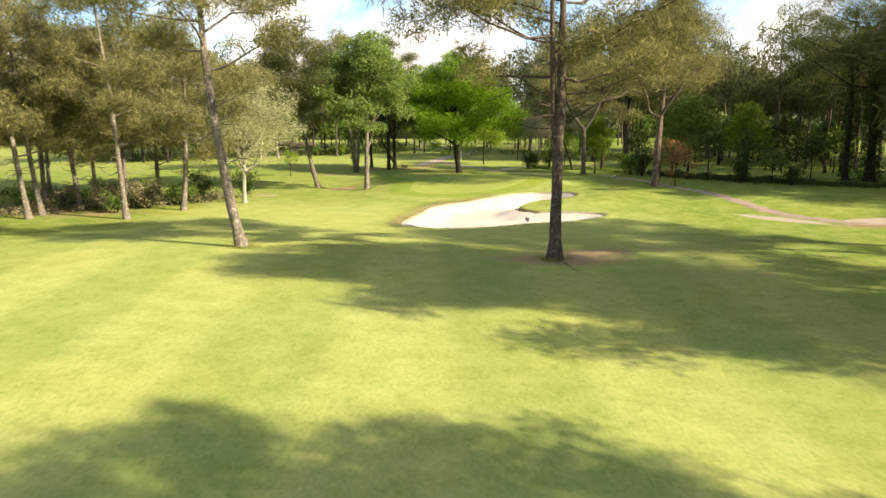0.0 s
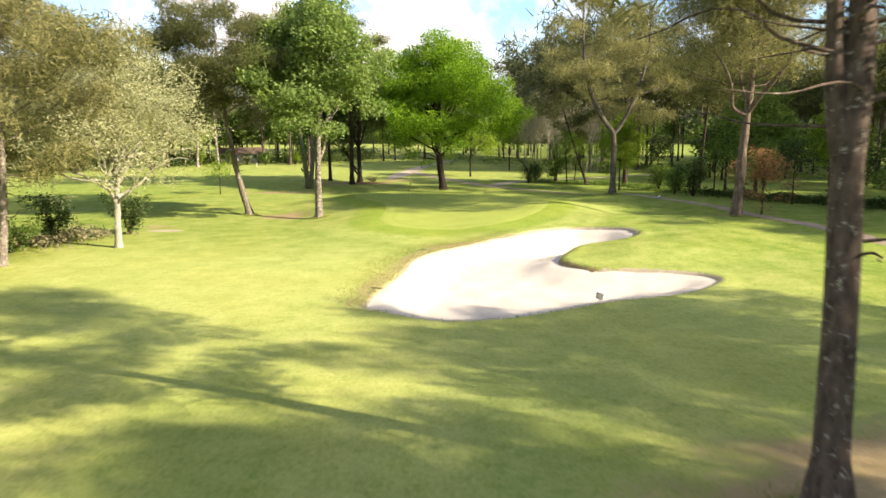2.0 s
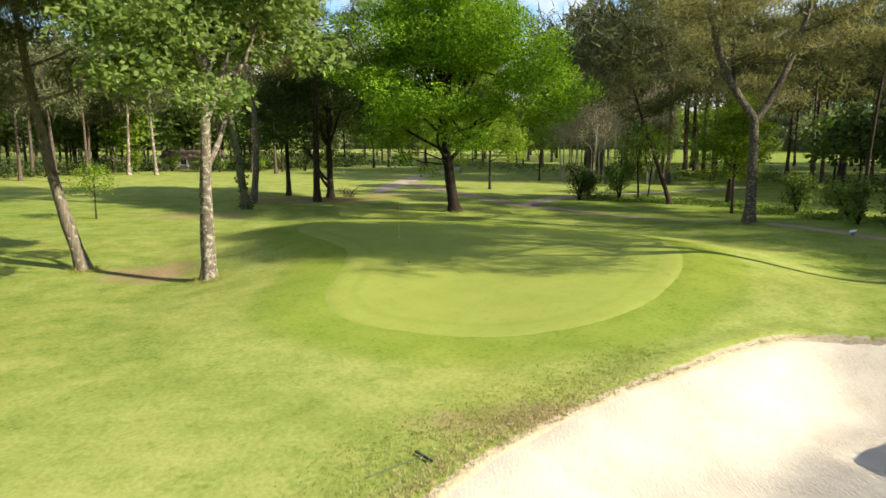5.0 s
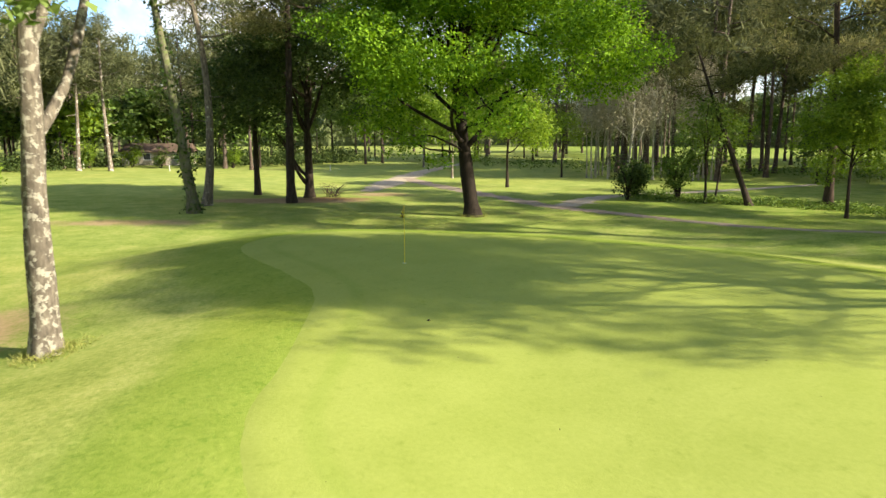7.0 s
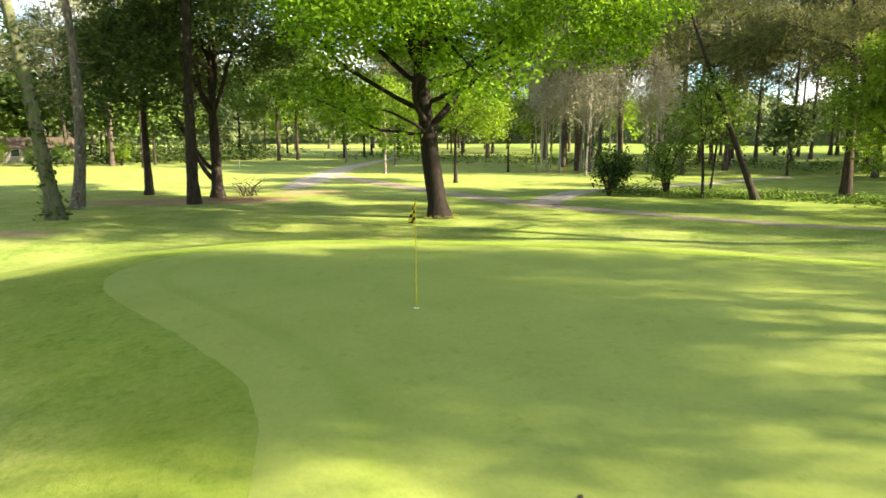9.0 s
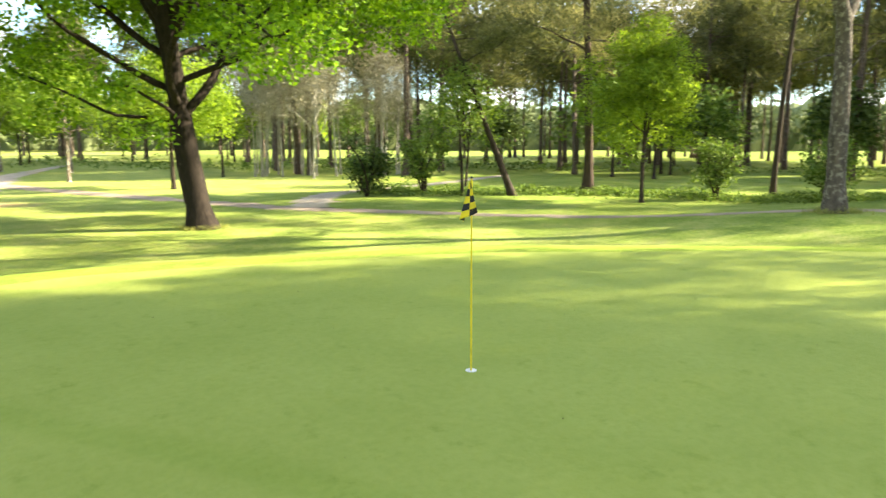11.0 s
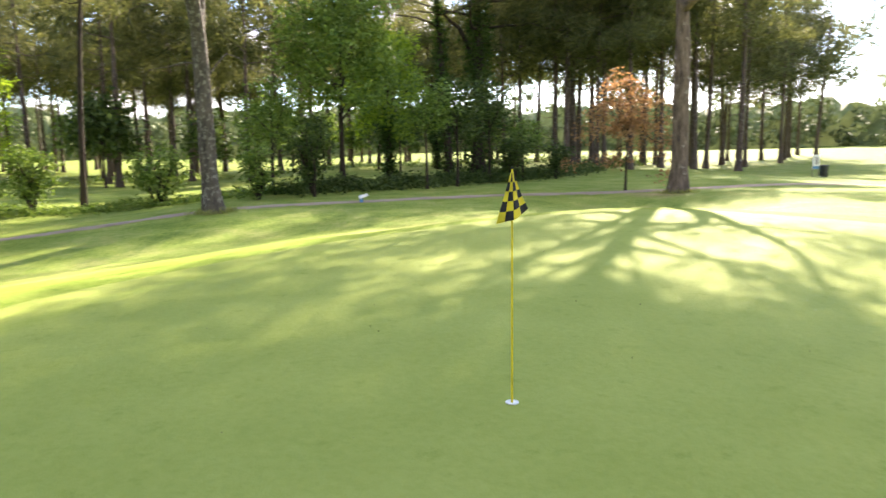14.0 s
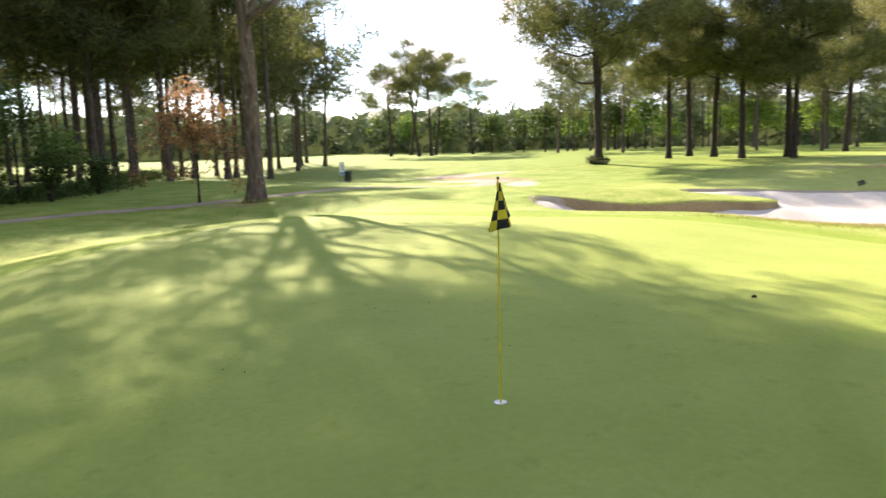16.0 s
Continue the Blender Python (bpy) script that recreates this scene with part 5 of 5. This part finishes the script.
def marker_box():
    e = empty("distance_marker", 29.7, 2.76, None, 15)
    bm = bmesh.new(); box(bm, 0, 0, 0.17, 0.15, 0.15, 0.46, 0.01); part("post", bm, M["blue"], e, "blue post")
    bm = bmesh.new(); box(bm, 0, 0, 0, 0.04, 0.50, 0.16, 0.01)
    bmesh.ops.transform(bm, matrix=pose(-0.10, -0.10, 0.34, -18, 30, 0), verts=bm.verts)
    part("plate", bm, M["white"], e, "white sloping plate")
    tagged(e, "white plate on a short blue post", "marker")


def rake_sign():
    """A small dark notice on a stake at the edge of the sand."""
    e = empty("notice_plate", 11.15, -45.0, None, 12)
    bm = bmesh.new(); rod(bm, (0.06, 0.02, -0.2), (0.0, 0, 0.5), 0.014, 8); part("stake", bm, M["grey"], e)
    tilt = pose(0, -0.02, 0.46, -22, 22, 0)
    bm = bmesh.new(); box(bm, 0, 0, 0, 0.42, 0.02, 0.34, 0.006); bmesh.ops.transform(bm, matrix=tilt, verts=bm.verts); part("plate", bm, M["plate"], e, "dark green plate")
    for k, (w, z) in enumerate(((0.30, 0.10), (0.34, 0.03), (0.26, -0.04), (0.30, -0.11))):
        bm = bmesh.new(); box(bm, 0, -0.014, z, w, 0.006, 0.028); bmesh.ops.transform(bm, matrix=tilt, verts=bm.verts); part("bar", bm, M["grey"], e, "pale line of lettering")
    tagged(e, "small dark notice plate tilted on a stake", "sign")


def stake(x, y, h=0.9):
    e = empty("white_stake", x, y)
    bm = bmesh.new(); box(bm, 0, 0, h / 2 - 0.1, 0.09, 0.09, h + 0.1, 0.008); part("shaft", bm, M["white"], e)
    bm = bmesh.new(); bmesh.ops.create_cone(bm, cap_ends=True, segments=4, radius1=0.064, radius2=0.01, depth=0.08, matrix=Matrix.Translation((0, 0, h)) @ pose(0, 0, 0, 0, 0, 45))
    part("tip", bm, M["white"], e)
    return tagged(e, "white wooden stake in the grass", "stake", "white stakes")


def ball_marker(x, y):
    bm = bmesh.new()
    bmesh.ops.create_uvsphere(bm, u_segments=14, v_segments=10, radius=0.13)
    for v in bm.verts:
        v.co.z = max(v.co.z, -0.06)
    e = empty("tee_marker", x, y)
    part("ball", bm, M["white"], e).location = (0, 0, 0.06)
    return tagged(e, "white ball-shaped tee marker on the grass", "tee marker", "tee markers")


def fallen_branch(points, r0, seed):
    rg = np.random.default_rng(seed)
    pts = [(x, y, height(x, y) + dz) for x, y, dz in points]
    line = np.array([bent(a, b, rg, 0, 0.03, 4) for a, b in zip(pts[:-1], pts[1:])]).reshape(-1, 3)
    v, f = tube(line, np.linspace(r0, r0 * 0.35, len(line)), 7)
    e = mesh_object("fallen_branch", v, f, M["bark_pale"], True)
    return tagged(e, "bare fallen branch lying on the grass", "branch")


def sand_rake(x, y, turn):
    """A rake lying flat: a toothed head and a long handle."""
    e = empty("sand_rake", x, y, height(x, y) + 0.03, turn)
    bm = bmesh.new(); box(bm, 0, 0, 0.04, 0.06, 0.66, 0.05, 0.008); part("head", bm, M["dark"], e, "dark plastic head")
    for k in range(11):
        bm = bmesh.new(); rod(bm, (0.02, -0.3 + 0.06 * k, 0.05), (-0.05, -0.3 + 0.06 * k, 0.0), 0.009, 6, 0.005); part("tooth", bm, M["dark"], e)
    bm = bmesh.new(); rod(bm, (0, 0, 0.06), (1.55, 0.03, 0.02), 0.014, 8); part("handle", bm, M["plate"], e, "slim green handle")
    tagged(e, "bunker rake with dark head lying on the grass edge", "rake", "bunker rakes")


def brush_pile(x, y):
    rg = np.random.default_rng(4)
    e = empty("brush_pile", x, y)
    for k in range(26):
        az = rg.uniform(0, 6.28); L = rg.uniform(0.8, 2.0)
        b = np.array([math.cos(az) * L, math.sin(az) * L, rg.uniform(0.3, 1.5)])
        v, f = tube(bent((rg.normal(0, 0.3), rg.normal(0, 0.3), 0.02), b, rg, 0.1, 0.08, 6), np.linspace(0.03, 0.008, 6), 5)
        mesh_object("twig", v, f, M["bark_red"], True, e)
    tagged(e, "pile of dry cut twigs", "brush pile")


def house(x, y, turn):
    e = empty("house", x, y, None, turn)
    bm = bmesh.new(); box(bm, 0, 0, 1.1, 11, 7, 2.4); part("wall", bm, M["wall"], e)
    bm = bmesh.new()
    v = [bm.verts.new(c) for c in ((-6.0, -4.1, 2.25), (6.0, -4.1, 2.25), (6.0, 4.1, 2.25), (-6.0, 4.1, 2.25), (-5.6, 0, 3.7), (5.6, 0, 3.7))]
    for f in ((0, 1, 5, 4), (2, 3, 4, 5), (1, 2, 5), (3, 0, 4), (3, 2, 1, 0)):
        bm.faces.new([v[k] for k in f])
    part("roof", bm, M["roof"], e, "low brown tiled roof")
    for wx in (-4.2, -1.4, 3.6):
        w = new("window"); w.parent = e
        bm = bmesh.new(); box(bm, wx, -3.52, 1.5, 1.3, 0.1, 1.2); part("frame", bm, M["white"], w)
        bm = bmesh.new(); box(bm, wx, -3.58, 1.5, 1.1, 0.04, 1.0); part("pane", bm, M["glass"], w)
    bm = bmesh.new(); box(bm, 1.2, -3.53, 1.0, 1.0, 0.1, 2.1); part("door", bm, M["wood"], e)
    tagged(e, "low house with brown roof behind trees", "house")


sign_board()
litter_bin()
marker_box()
rake_sign()
stake(-37.2, 83.5); stake(-13.2, 84.0); stake(-52, 88)
ball_marker(61.5, -11.3); ball_marker(58.2, -13.0)
fallen_branch([(11.15, -68.3, 0.05), (11.5, -69.6, 0.06), (12.1, -71.4, 0.04)], 0.03, 3)
sand_rake(-1.1, -40.85, -105)
sand_rake(1.7, -27.9, -143)
sand_rake(17.7, -26.3, 25)
brush_pile(-7.5, 40.5)
house(-45.5, 103, 8)


def green_debris():
    """Small dry leaves and cones blown over the green."""
    rg = np.random.default_rng(8)
    p = np.stack([rg.uniform(-6, 14, 240), rg.uniform(-18, 8, 240)], -1)
    p = p[depth_in(p[:, 0], p[:, 1], GREEN) > 0.4]
    c = np.column_stack([p, plain_height(p[:, 0], p[:, 1]) + 0.028])
    V, L, per = leaves(rg, c, 1, 0.026, 0.009, 0.002)
    tagged(fast_mesh("dry_leaves", V, L, per, M["litter_leaf"]), "tiny dry leaves scattered over the green", "leaf litter", kind="stuff")


def pine_cone(x, y):
    bm = bmesh.new()
    bmesh.ops.create_icosphere(bm, subdivisions=2, radius=0.027)
    for v in bm.verts:
        v.co.x *= 1.7
        v.co *= 1 + 0.22 * noise.noise(v.co * 60)
    me = bpy.data.meshes.new("pine_cone"); bm.to_mesh(me); bm.free(); me.materials.append(M["bark_dark"])
    o = new("pine_cone", me)
    o.matrix_basis = pose(x, y, height(x, y) + 0.05, 0, 0, 40)
    return tagged(o, "dark pine cone lying on the green", "pine cone")


M["litter_leaf"] = plain("dry_leaf", (0.10, 0.07, 0.035), 0.9)
green_debris()
pine_cone(0.8, -7.15)
